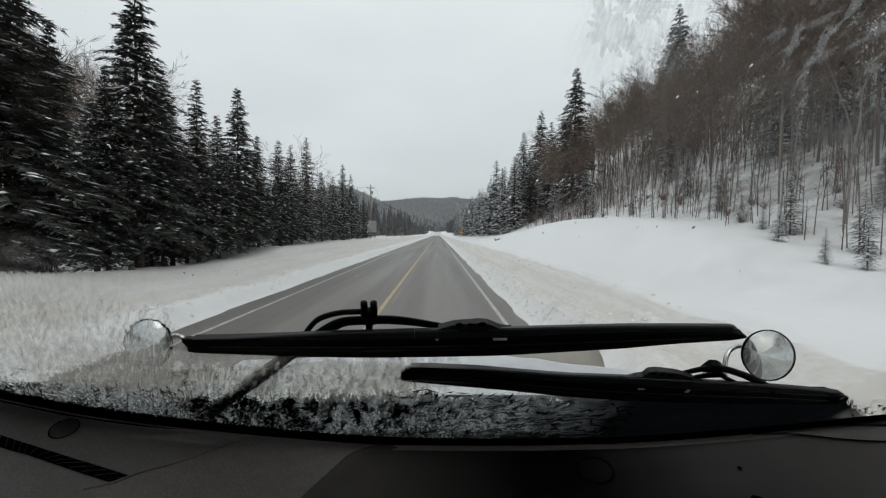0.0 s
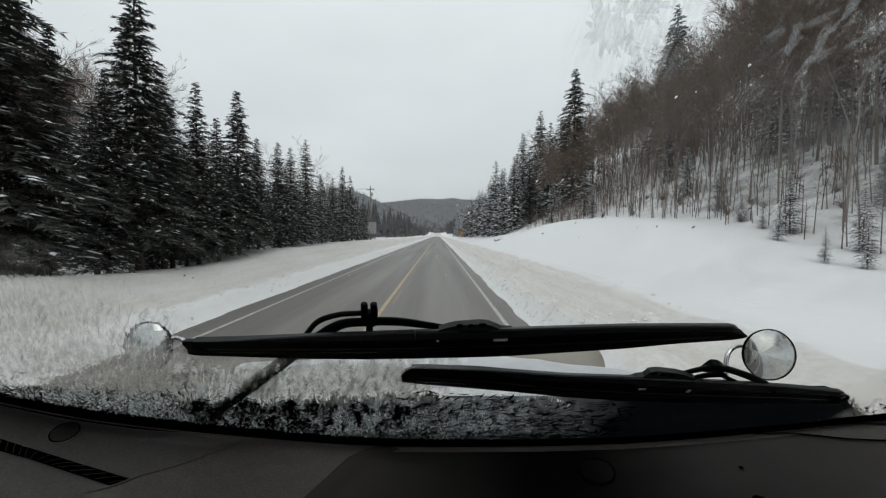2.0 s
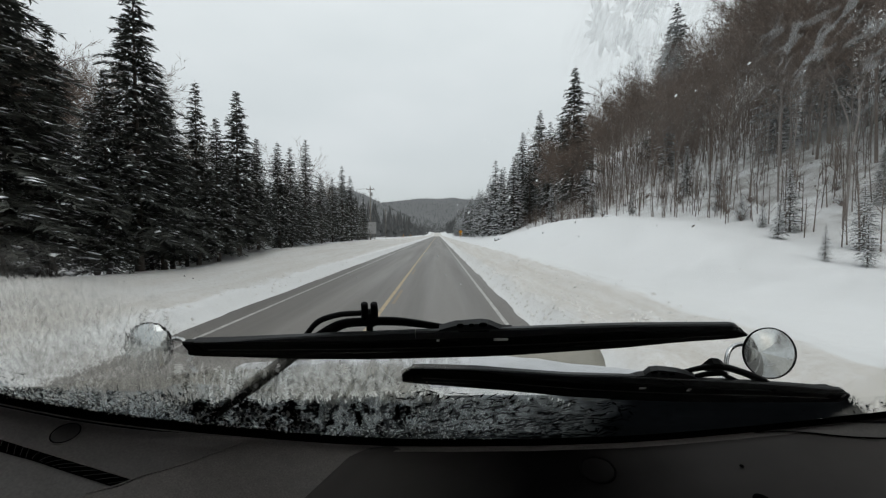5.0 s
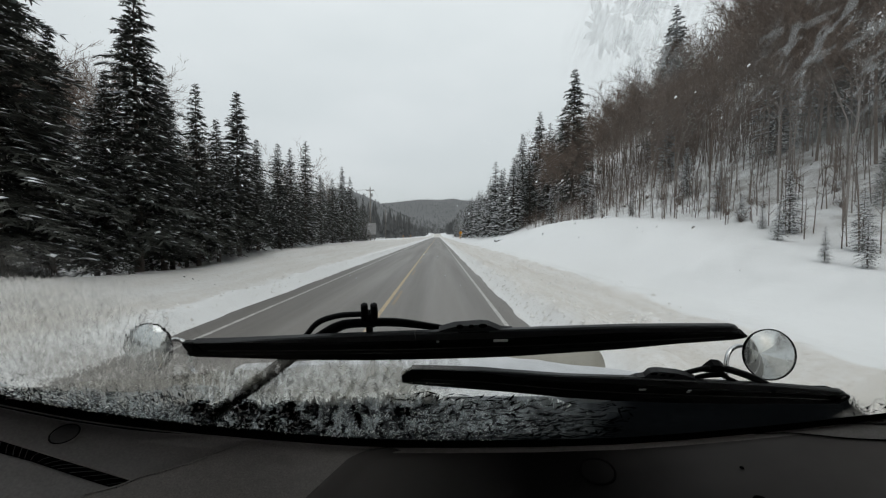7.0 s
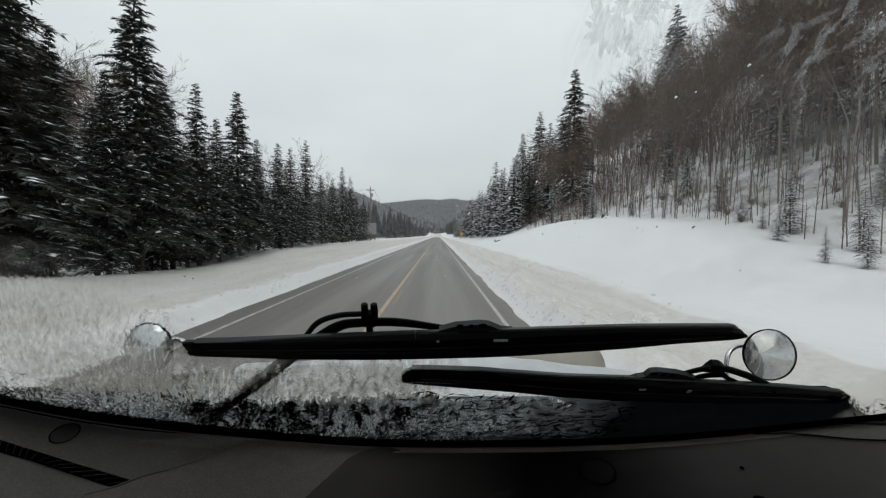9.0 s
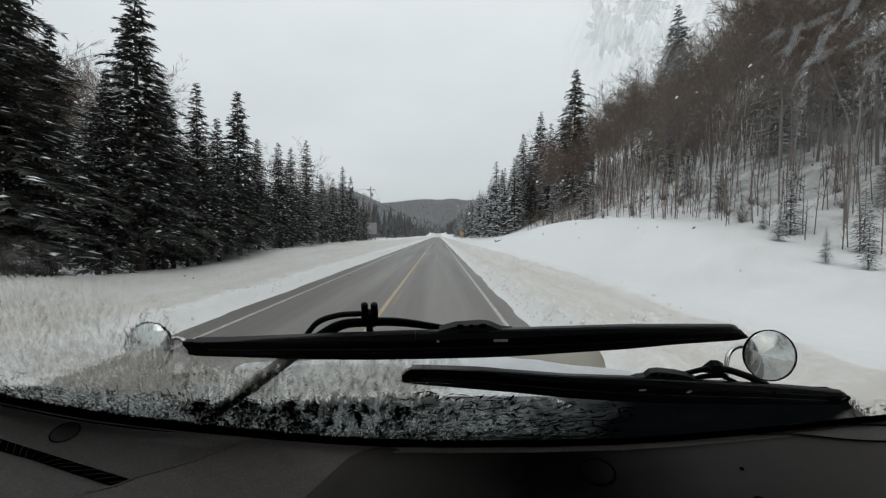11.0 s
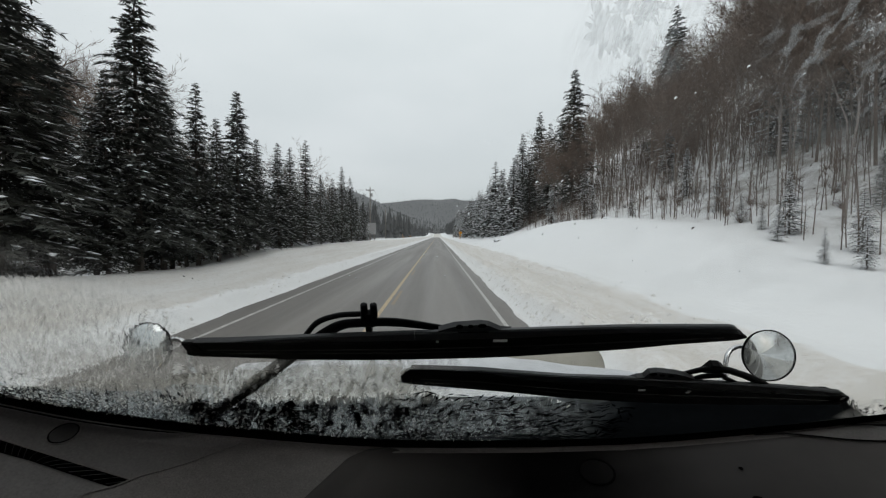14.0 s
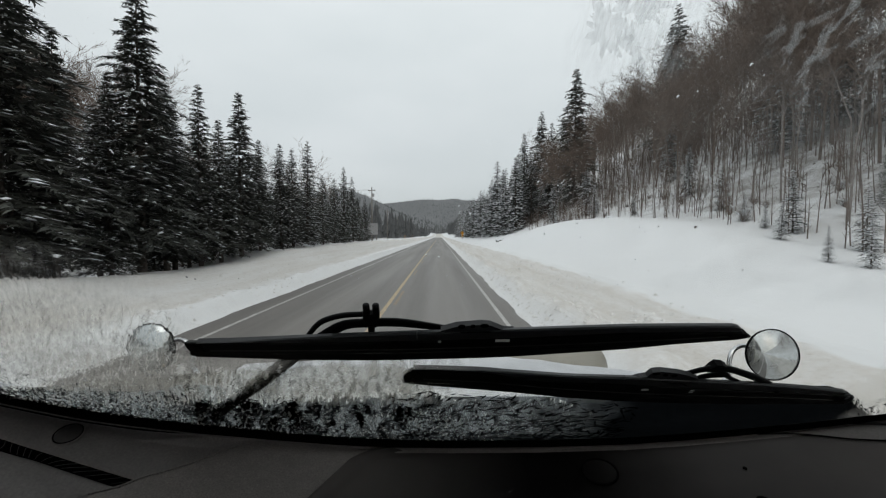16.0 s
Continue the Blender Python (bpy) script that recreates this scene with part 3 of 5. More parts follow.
def hardwood_meshes(seed, h, full=True):
    rnd = random.Random(seed)
    trunk, twigs = Soup(), Soup()

    def ribbon(a, b, w, thin=False):
        s = (b - a).cross(Vector((rnd.uniform(-1, 1), rnd.uniform(-1, 1), rnd.uniform(-1, 1))))
        s = s.normalized() * w if s.length > 1e-6 else Vector((w, 0, 0))
        if thin:
            twigs.face(a - s, a + s, b)
        else:
            twigs.face(a - s, a + s, b + s * 0.5, b - s * 0.5)

    def branch(p, d, ln, r, level):
        n = 5 if level == 0 else 3
        for i in range(n):
            d = (d + Vector((rnd.gauss(0, 0.13), rnd.gauss(0, 0.13), rnd.gauss(0.06, 0.06)))).normalized()
            q = p + d * ln / n
            ra, rb = r * (1 - 0.75 * i / n), r * (1 - 0.75 * (i + 1) / n)
            if level < 2:
                trunk.prism(p, q, ra, rb, 6 if level == 0 else 4)
            else:
                ribbon(p, q, max(ra, 0.013 if full else 0.017))
            if level < 4:
                kids = {0: 2 if i > 0 else 0, 1: 2, 2: 2, 3: 2 if full else i % 2}[level]
                for _ in range(kids):
                    side = d.orthogonal().normalized()
                    side.rotate(Matrix.Rotation(rnd.uniform(0, 6.283), 3, d))
                    dd = (d * rnd.uniform(0.5, 0.95) + side * rnd.uniform(0.45, 0.85) + Vector((0, 0, 0.18))).normalized()
                    start = p + (q - p) * rnd.random()
                    if level == 3:
                        e = start + dd * ln * rnd.uniform(0.5, 0.9)
                        ribbon(start, e, 0.011 if full else 0.016, True)
                    else:
                        branch(start, dd, ln * rnd.uniform(0.42, 0.62) * (1.0 if level else 0.85), r * (1 - 0.6 * i / n) * 0.5, level + 1)
            p = q
        return p

    bend = Vector((rnd.uniform(-0.07, 0.07), rnd.uniform(-0.07, 0.07), 1)).normalized()
    clear = h * rnd.uniform(0.20, 0.40)
    r = 0.0034 * h * rnd.uniform(0.6, 1.35)
    trunk.prism(Vector((0, 0, -0.5)), bend * clear, r * 1.25, r, 7)
    branch(bend * clear, bend, h - clear, r, 0)
    return trunk.mesh("hardwood_trunk", True), twigs.mesh("hardwood_twigs")


SPRUCES = [spruce_meshes(11 + i, 10.0, 0.20 + 0.02 * (i % 4), 0.04 + 0.03 * (i % 3), 0.85) for i in range(7)]
NEAR_SPRUCES = [spruce_meshes(131 + i, 10.0, 0.195 + 0.02 * (i % 3), 0.09, 0.80, 1.35) for i in range(4)]
LIGHT_SPRUCES = [spruce_meshes(91 + i, 10.0, 0.19 + 0.02 * (i % 3), 0.05, 0.7, 0.62) for i in range(5)]
WHITE_SPRUCES = [spruce_meshes(51 + i, 10.0, 0.20 + 0.02 * (i % 3), 0.03, 1.0, 0.62) for i in range(4)]
HARDWOODS = [hardwood_meshes(31 + i, 11.0) for i in range(7)]
LIGHT_HARDWOODS = [hardwood_meshes(71 + i, 11.0, False) for i in range(7)]


def plant(kind, x, y, h, rnd, label, group):
    ref, meshes, names, mats = kind
    me = meshes[rnd.randrange(len(meshes))]
    s = h / ref
    tree = empty(names[0], label, "tree", group)
    tree.matrix_basis = Matrix.LocRotScale((x, y, land(x, y) - 0.05), Euler((0, 0, rnd.uniform(0, 6.283))), (s * rnd.uniform(0.9, 1.12), s * rnd.uniform(0.9, 1.12), s))
    for n, m, mat in zip(names[1:], me, mats):
        o = obj(n, m, mat, tree)
        if n != "trunk":
            o["kind"] = "stuff"
    return tree


SPRUCE = (10.0, SPRUCES, ("spruce_tree", "trunk", "crown", "snow"), (M_BARK, M_NEEDLES, M_BOUGH_SNOW))
SNOWY = (10.0, WHITE_SPRUCES, ("spruce_tree", "trunk", "crown", "snow"), (M_BARK, M_NEEDLES, M_BOUGH_SNOW))
SPRUCE_NEAR = (10.0, NEAR_SPRUCES, ("spruce_tree", "trunk", "crown", "snow"), (M_BARK, M_NEEDLES, M_BOUGH_SNOW))
SPRUCE_LIGHT = (10.0, LIGHT_SPRUCES, ("spruce_tree", "trunk", "crown", "snow"), (M_BARK, M_NEEDLES, M_BOUGH_SNOW))
BARE = (11.0, HARDWOODS, ("hardwood_tree", "trunk", "twigs"), (M_GREY_BARK, M_TWIGS))
BARE_LIGHT = (11.0, LIGHT_HARDWOODS, ("hardwood_tree", "trunk", "twigs"), (M_GREY_BARK, M_TWIGS))

rt = random.Random(5)
# spruces along the left verge, the tallest first
for x, y, h in ((-12.4, 10.6, 11.6), (-12.6, 12.3, 8.0), (-12.3, 14.0, 7.4), (-12.0, 15.1, 11.5), (-12.2, 16.7, 8.2), (-12.6, 17.8, 7.7), (-12.0, 18.8, 8.8), (-11.8, 20.2, 7.5), (-12.0, 22.6, 9.6),
                (-12.0, 25.0, 7.2), (-12.0, 28.4, 7.8), (-12.2, 31.2, 8.0), (-12.0, 33.9, 9.2), (-12.0, 38.5, 7.0), (-12.0, 42.7, 7.2), (-12.0, 47.0, 9.4), (-12.0, 52.0, 8.8), (-12.6, 63.0, 7.4)):
    k = 0.85 + 0.15 * sstep(45, 80, y)
    plant(SPRUCE_NEAR if y < 26 else SPRUCE, x * k, y * k, h * k + 1.5 * (1 - k), rt, "tall dark spruce standing over its neighbours", "spruces along the verge")
y = -6.0
while y < 57:
    for row in range(3):
        k = 0.86 + 0.14 * sstep(45, 80, y)
        x = -12.1 * k - row * 2.3 - rt.uniform(0, 1.4) - 0.010 * max(0, y)
        h = rt.uniform(4.2, 6.6) + 0.012 * max(0, y) + 0.5 * row
        plant((SPRUCE if y < 24 else SNOWY) if row == 0 and y < 46 else SPRUCE_LIGHT, x, y + rt.uniform(-0.9, 0.9), h * k, rt, "dark green spruce dusted with snow beside the road", "spruces along the verge")
    y += rt.uniform(1.6, 2.6) + 0.012 * max(0, y)
for i in range(26):
    y = rt.uniform(58, 100)
    plant(SPRUCE_LIGHT, -15.5 - rt.random() * 8 - 0.03 * (y - 58), y, rt.uniform(6.0, 9.5), rt, "dark green spruce dusted with snow beside the road", "spruces along the verge")
# bare hardwoods behind them
for i in range(26):
    y = rt.uniform(-2, 75)
    x = -19.0 - rt.random() * 24
    plant(BARE_LIGHT, x, y, rt.uniform(7, 10), rt, "leafless grey-brown hardwood in the snow", "bare hardwoods")
for i in range(22):
    y = rt.uniform(5, 30)
    x = -17.0 - rt.random() * 14
    plant(BARE_LIGHT, x, y, rt.uniform(7.5, 10.0), rt, "leafless grey-brown hardwood in the snow", "bare hardwoods")
for i in range(16):
    y = rt.uniform(17, 29)
    plant(BARE, -y * rt.uniform(0.93, 1.22), y, rt.uniform(7.5, 9.5), rt, "leafless grey-brown hardwood in the snow", "bare hardwoods")
# spruces on the foot of the right-hand hill
y = 60.0
while y < 250:
    for row in range(3):
        x = 12.2 + row * 2.8 + rt.uniform(-1.2, 1.2)
        plant(SNOWY if rt.random() < 0.7 else SPRUCE_LIGHT, x, y + rt.uniform(-1.5, 1.5), rt.uniform(9, 15.5), rt, "snow-laden spruce at the foot of the hill", "spruces below the hill")
    y += rt.uniform(3.0, 4.6) + 0.008 * y
for x, y, h in ((19.8, 55, 20.0), (18.5, 68, 19.0), (20.0, 88, 20.0), (31.0, 48, 19.0), (29.5, 47.5, 17.0), (16.5, 13.6, 2.2), (25.5, 15.0, 13.0), (22.5, 17.5, 9.5), (27.5, 19.5, 12.5), (24.0, 22.5, 9.0), (24.5, 12.2, 7.5)):
    plant(SPRUCE, x, y, h, rt, "dark spruce among bare hardwoods on the slope", "spruces below the hill")
rs = random.Random(23)
for x, y, h in ((15.6, 20.5, 2.6), (17.5, 26.0, 3.6), (14.4, 27.5, 1.8), (20.5, 33.0, 6.0), (15.0, 36.0, 3.4), (17.0, 43.0, 6.5), (14.6, 47.5, 5.2), (22.0, 24.0, 8.0)):
    plant(SNOWY, x, y, h, rs, "young spruce loaded with snow on the slope", "young spruces in the snow")
for x, y, h in ((11.3, 9.6, 1.5), (13.6, 14.2, 2.6), (12.4, 13.4, 1.4), (11.0, 10.4, 1.1), (13.0, 11.2, 2.2), (14.0, 17.0, 1.3), (13.4, 15.2, 1.1)):
    plant(SNOWY, x, y, h, rs, "bushy spruce with snow on its boughs beside the mound", "young spruces in the snow")
# hardwoods on the right-hand hill
for i in range(88):
    y = 4 + rt.random() ** 1.05 * 50
    x = (13.2 if y > 16 else 14.6) + rt.random() ** 1.0 * 17
    plant(BARE, x, y, rt.uniform(6.6, 8.8) + 0.16 * (x - 13), rt, "leafless grey-brown hardwood on the snowy slope", "bare hardwoods")
for i in range(18):
    y = rt.uniform(8, 25)
    plant(BARE, 14.5 + rt.random() * 9, y, rt.uniform(6.0, 8.5), rt, "leafless grey-brown hardwood on the snowy slope", "bare hardwoods")
n = 0
while n < 104:
    y = -6 + rt.random() * 140
    x = 17 + rt.random() * 40
    if (y > 58 and x < 21) or (y < 54 and x < 30):
        continue
    plant(BARE_LIGHT, x, y, rt.uniform(8.0, 11.5), rt, "leafless grey-brown hardwood on the snowy slope", "bare hardwoods")
    n += 1


def hazed_woods(name, label, spots, seed, levels=5):
    """Many small spruces in one mesh."""
    rnd = random.Random(seed)
    s = Soup()
    for x, y, h in spots:
        z = land(x, y)
        w = h * rnd.uniform(0.13, 0.2)
        for k in range(levels):
            t = k / levels
            a = rnd.uniform(0, 6.3)
            r = w * (1 - t) + 0.05
            z0, z1 = z + h * (0.06 + 0.94 * t), z + h * min(1.0, t + 0.36)
            for j in range(6):
                b, c = a + 1.047 * j, a + 1.047 * j + rnd.uniform(0.7, 1.1)
                dz = rnd.uniform(-0.05, 0.03) * h
                s.face((x + r * math.cos(b), y + r * math.sin(b), z0 + dz), (x + r * math.cos(c), y + r * math.sin(c), z0 + dz * 0.4), (x, y, z1))
    return tagged(obj(name, s.mesh(name), M_HAZED_WOODS), label, "woods", kind="stuff")


spots = []
for i in range(900):
    y = 85 + rt.random() ** 1.5 * 500
    x = -15 - rt.random() ** 1.3 * (30 + 0.35 * y)
    if y < 130 and x > -20:
        continue
    spots.append((x, y, rt.uniform(6, 13)))
for i in range(500):
    y = 240 + rt.random() * 420
    spots.append((14 + rt.random() ** 1.3 * 80, y, rt.uniform(9, 17)))
hazed_woods("valley_woods", "dark mixed woods along the valley floor, greyed by painted haze", spots, 3)
spots = []
for i in range(8500):
    y = 620 + rt.random() ** 1.2 * 1600
    spots.append((rt.uniform(-0.62, 0.42) * y, y, rt.uniform(5, 10)))
hazed_woods("hill_woods", "snow-dusted woods on the far hills, greyed by painted haze", spots, 4, 2)
spots2 = []
for i in range(1500):
    y = -20 + rt.random() ** 1.3 * 380
    spots2.append((19 + 4 * (y > 50) + rt.random() ** 1.2 * 110, y))


def far_hardwoods():
    """The upper hill's bare trees, too many to count."""
    rnd = random.Random(9)
    s = Soup()
    for x, y in spots2:
        z = land(x, y)
        h = rnd.uniform(7.5, 12)
        p = Vector((x, y, z))
        s.prism(p, p + Vector((rnd.uniform(-0.6, 0.6), rnd.uniform(-0.6, 0.6), h * 0.8)), 0.075, 0.03, 3)
        for k in range(40):
            a = p + Vector((0, 0, h * rnd.uniform(0.22, 0.82)))
            d = Vector((rnd.gauss(0, 1), rnd.gauss(0, 1), rnd.uniform(0.4, 1.8))).normalized()
            b = a + d * h * rnd.uniform(0.14, 0.32)
            w = d.cross(Vector((rnd.gauss(0, 1), rnd.gauss(0, 1), 0.2))).normalized() * 0.03
            s.face(a - w, a + w, b)
            for q in range(3):
                c = a + (b - a) * rnd.uniform(0.3, 1)
                e = c + Vector((rnd.gauss(0, 0.6), rnd.gauss(0, 0.6), rnd.uniform(0.1, 1.0)))
                s.face(c - w * 0.5, c + w * 0.5, e)
    return tagged(obj("hillside_woods", s.mesh("hillside_woods"), M_TWIGS), "dense bare brown hardwoods on the upper hillside", "woods", kind="stuff")


far_hardwoods()


def saplings():
    """Thin young stems at the edge of the hardwoods."""
    rnd = random.Random(14)
    s = Soup()
    for i in range(2200):
        y = rnd.uniform(5, 62)
        x = 12.6 + rnd.random() ** 0.9 * 24
        z = land(x, y)
        h = rnd.uniform(1.2, 2.6) + min(3.0, 0.30 * max(0.0, x - 13.5)) * rnd.random()
        p = Vector((x, y, z - 0.1))
        q = p + Vector((rnd.gauss(0, 0.06) * h, rnd.gauss(0, 0.06) * h, h))
        s.prism(p, q, 0.022, 0.006, 3)
        for k in range(18):
            a = p + (q - p) * rnd.uniform(0.2, 0.95)
            e = a + Vector((rnd.gauss(0, 0.24), rnd.gauss(0, 0.24), rnd.uniform(0.05, 0.40))) * h * 0.6
            w = Vector((rnd.gauss(0, 0.010), rnd.gauss(0, 0.010), 0))
            s.face(a - w, a + w, e)
    return tagged(obj("saplings", s.mesh("saplings"), M_TWIGS), "thin bare saplings standing in the snow", "saplings", kind="stuff")


saplings()


def snow_clods():
    """Lumps that the plough has thrown up along both banks."""
    rnd = random.Random(41)
    s = Soup()
    for i in range(1700):
        y = 6.0 + rnd.random() ** 1.8 * 60
        x = ROAD_R + 0.3 + abs(rnd.gauss(0, 1.0)) if rnd.random() < 0.78 else ROAD_L - 0.3 - abs(rnd.gauss(0, 0.8))
        r = rnd.uniform(0.015, 0.06) * (1.6 if rnd.random() < 0.08 else 1.0)
        a = rnd.uniform(0, 6.283)
        d = Vector((math.cos(a), math.sin(a), rnd.uniform(-0.2, 0.2)))
        s.lump(Vector((x, y, land(x, y) - 0.005)), d, Vector((-d.y, d.x, 0)), r * 1.3, r, r * rnd.uniform(0.7, 1.2))
    return tagged(obj("snow_clods", s.mesh("snow_clods"), M_CLOD), "grey lumps of ploughed snow along the road banks", "snow", kind="stuff")


snow_clods()


# ---- things beside the road ----
def shrub(x, y, size, seed, snowy=True):
    rnd = random.Random(seed)
    bush = empty("shrub", "low leafless shrub half buried in snow", "shrub", "shrubs in the snow", at=(x, y, land(x, y) - 0.03))
    tw, sn = Soup(), Soup()
    for k in range(46):
        a = rnd.uniform(0, 6.283)
        d = Vector((math.cos(a) * rnd.uniform(0.2, 0.9), math.sin(a) * rnd.uniform(0.2, 0.9), rnd.uniform(0.5, 1.2)))
        tip = d * size * rnd.uniform(0.5, 1.0)
        w = Vector((-math.sin(a), math.cos(a), 0)) * 0.008
        tw.face(-w, w, tip + w * 0.4, tip - w * 0.4)
        for q in range(3):
            c = tip * rnd.uniform(0.4, 0.95)
            e = c + Vector((rnd.gauss(0, 0.2), rnd.gauss(0, 0.2), rnd.uniform(0, 0.25))) * size
            tw.face(c - w * 0.6, c + w * 0.6, e)
        if snowy and k % 3 == 0:
            c = tip * rnd.uniform(0.6, 0.95)
            sn.lump(c, d.normalized(), Vector((-math.sin(a), math.cos(a), 0)), 0.12 * size, 0.08 * size, 0.05 * size)
    obj("twigs", tw.mesh("twigs"), M_TWIGS, bush)
    if snowy:
        obj("snow", sn.mesh("snow", True), M_BOUGH_SNOW, bush)


rs = random.Random(21)
for i in range(26):
    yy = rs.uniform(9, 60)
    shrub(-10.9 - rs.random() * 1.2 - 0.015 * yy, yy, rs.uniform(0.5, 1.1), 100 + i)
for i in range(22):
    shrub(rs.uniform(13.5, 18), rs.uniform(8, 34), rs.uniform(0.4, 1.0), 200 + i, i % 2 == 0)


def boulder(x, y, s, seed, mat=M_ROCK, label="snow-capped brown boulder in the snow bank", flat=0.7):
    rock = empty("boulder", label, "boulder", "roadside rocks", at=(x, y, land(x, y) - 0.28 * s))
    bm = bmesh.new()
    bmesh.ops.create_icosphere(bm, subdivisions=3, radius=1)
    for v in bm.verts:
        k = 1 + 0.35 * noise.fractal(v.co * 1.3 + Vector((seed, 0, 0)), 1, 2, 3)
        v.co = Vector((v.co.x * s * k, v.co.y * s * k, v.co.z * s * k * flat))
    part("stone", bm, mat, rock, "", True)
    bm = bmesh.new()
    bmesh.ops.create_icosphere(bm, subdivisions=3, radius=1)
    for v in bm.verts:
        k = 1 + 0.2 * noise.fractal(v.co * 1.1 + Vector((seed, 5, 0)), 1, 2, 2)
        v.co = Vector((v.co.x * s * k * 1.06, v.co.y * s * k * 1.06, s * flat * (0.52 + 0.55 * noise.fractal(v.co * 1.6 + Vector((seed, 9, 0)), 1, 2, 3) + 0.62 * max(0, v.co.z) * k)))
    part("snow_cap", bm, M_BOUGH_SNOW, rock, "", True)


boulder(7.4, 45, 0.55, 3, M_GREY_ROCK, "dark grey boulder capped with snow")
boulder(12.4, 27, 0.3, 8, M_GREY_ROCK, "dark grey boulder capped with snow")
boulder(14.2, 246, 3.2, 5, label="red-brown rock cut at the foot of the hill", flat=1.3)
boulder(15.8, 238, 3.4, 15, label="red-brown rock cut at the foot of the hill", flat=1.4)
boulder(-10.2, 27.5, 0.6, 23, M_BROWN_ROCK, flat=0.5)


def yellow_sign(x, y):
    s = empty("warning_sign", "amber diamond warning sign with a tab on a wooden post", "road sign", at=(x, y, land(x, y) - 0.3))
    part("post", box(0.1, 0.1, 2.9, pose(0, 0, 1.45), 0.006), M_POLE, s)
    face = part("panel", box(0.9, 0.014, 0.9, pose(0, -0.06, 2.45, 0, 45, 0), 0.006), M_SIGN_YELLOW, s)
    part("arrow", box(0.34, 0.006, 0.09, pose(0, -0.072, 2.45)), M_BLACK, face)
    part("arrow_head", box(0.2, 0.006, 0.2, pose(-0.12, -0.072, 2.45, 0, 45, 0)), M_BLACK, face)
    tab = part("tab", box(0.5, 0.014, 0.45, pose(0, -0.06, 1.55), 0.006), M_SIGN_YELLOW, s)
    part("bar", box(0.3, 0.006, 0.1, pose(0, -0.071, 1.55)), M_BLACK, tab)


def green_sign(x, y):
    s = empty("distance_sign", "small green road sign with pale lettering on a post", "road sign", at=(x, y, land(x, y) - 0.3))
    part("post", box(0.1, 0.1, 2.2, pose(0, 0, 1.1), 0.006), M_POLE, s)
    face = part("panel", box(1.25, 0.014, 0.5, pose(0, -0.06, 2.1), 0.006), M_SIGN_GREEN, s)
    part("bar", box(0.8, 0.006, 0.12, pose(0, -0.071, 2.16)), M_SIGN_WHITE, face)
    part("bar", box(0.5, 0.006, 0.08, pose(0, -0.071, 1.97)), M_SIGN_WHITE, face)


def board_sign(x, y):
    s = empty("sign_board", "grey back of a large sign board on four posts", "road sign", at=(x, y, land(x, y) - 0.3))
    part("panel", box(2.7, 0.05, 1.9, pose(0, 0, 2.35), 0.01), M_SIGN_GREY, s)
    for i in range(4):
        part("post", box(0.12, 0.1, 3.3, pose(-1.1 + i * 0.73, 0.09, 1.65), 0.006), M_POLE, s)
    for i in range(2):
        part("rail", box(2.7, 0.05, 0.08, pose(0, -0.05, 1.8 + i * 1.05), 0.005), M_SIGN_GREY, s)


def marker_post(x, y):
    s = empty("snow_marker", "yellow snow marker stake beside the road", "marker", "snow markers", at=(x, y, land(x, y) - 0.2))
    part("stake", box(0.09, 0.03, 1.3, pose(0, 0, 0.65), 0.005), M_SIGN_YELLOW, s)
    part("stripe", box(0.094, 0.034, 0.12, pose(0, 0, 1.1)), M_BLACK, s)


def utility_pole(x, y, h):
    p = empty("utility_pole", "weathered wooden utility pole carrying wires", "utility pole", "utility poles", at=(x, y, land(x, y) - 0.5))
    part("pole", cyl(0.15, 0.09, h, pose(0, 0, h / 2), 12), M_POLE, p, "", True)
    part("crossarm", box(1.5, 0.1, 0.12, pose(0, 0, h - 0.6), 0.008), M_POLE, p)
    for dx in (-0.65, 0.0, 0.65):
        part("insulator", cyl(0.045, 0.03, 0.16, pose(dx, 0, h - 0.46 if dx else h + 0.08), 10), M_SIGN_GREY, p)
    part("transformer", cyl(0.2, 0.2, 0.6, pose(0.28, 0, h - 1.5), 14, 0.02), M_SIGN_GREY, p)
    return Vector((x, y, land(x, y) - 0.5 + h - 0.4))


yellow_sign(7.6, 124)
green_sign(8.6, -78)
board_sign(-11.6, 62)
for q in ((-10.0, 108), (-10.4, 142), (8.8, 150)):
    marker_post(*q)
heads = [utility_pole(x, y, h) for x, y, h in ((-13.0, 72, 10.8), (-17.0, 122, 10.2), (-18.5, 165, 10.2), (-20, 210, 10), (-22, 258, 10), (-24, 310, 10), (-15.0, 37, 8.0))]
heads = sorted(heads, key=lambda v: v.y)
for a, b in zip(heads, heads[1:]):
    for dx in (-0.65, 0.65):
        mid = (a + b) / 2 - Vector((0, 0, 0.9))
        wire = part("overhead_wire", tube([a + Vector((dx, 0, 0)), mid + Vector((dx, 0, 0)), b + Vector((dx, 0, 0))], [0.012, 0.012], 5, 8), M_WIRE, None)
        tagged(wire, "thin black overhead wire strung between wooden poles", "wire", "overhead wires")


# ---- the bus ----
bus = empty("bus", "cream conventional bus with a wet windshield, parked in its lane", "bus", at=(0.05, 0.0, 0.0))
CX = 0.05


def loc(x, y, z):
    """A place in the bus from a place seen from the camera's mount."""
    return Vector((x - CX, y, z + EYE))


RAKE = 1.13


def glass_y(z):
    return (0.364 - z) / RAKE


OUT = Vector((0, RAKE, 1)).normalized()


def on_glass(x, z, off=0.0):
    return loc(x, glass_y(z), z) + OUT * off


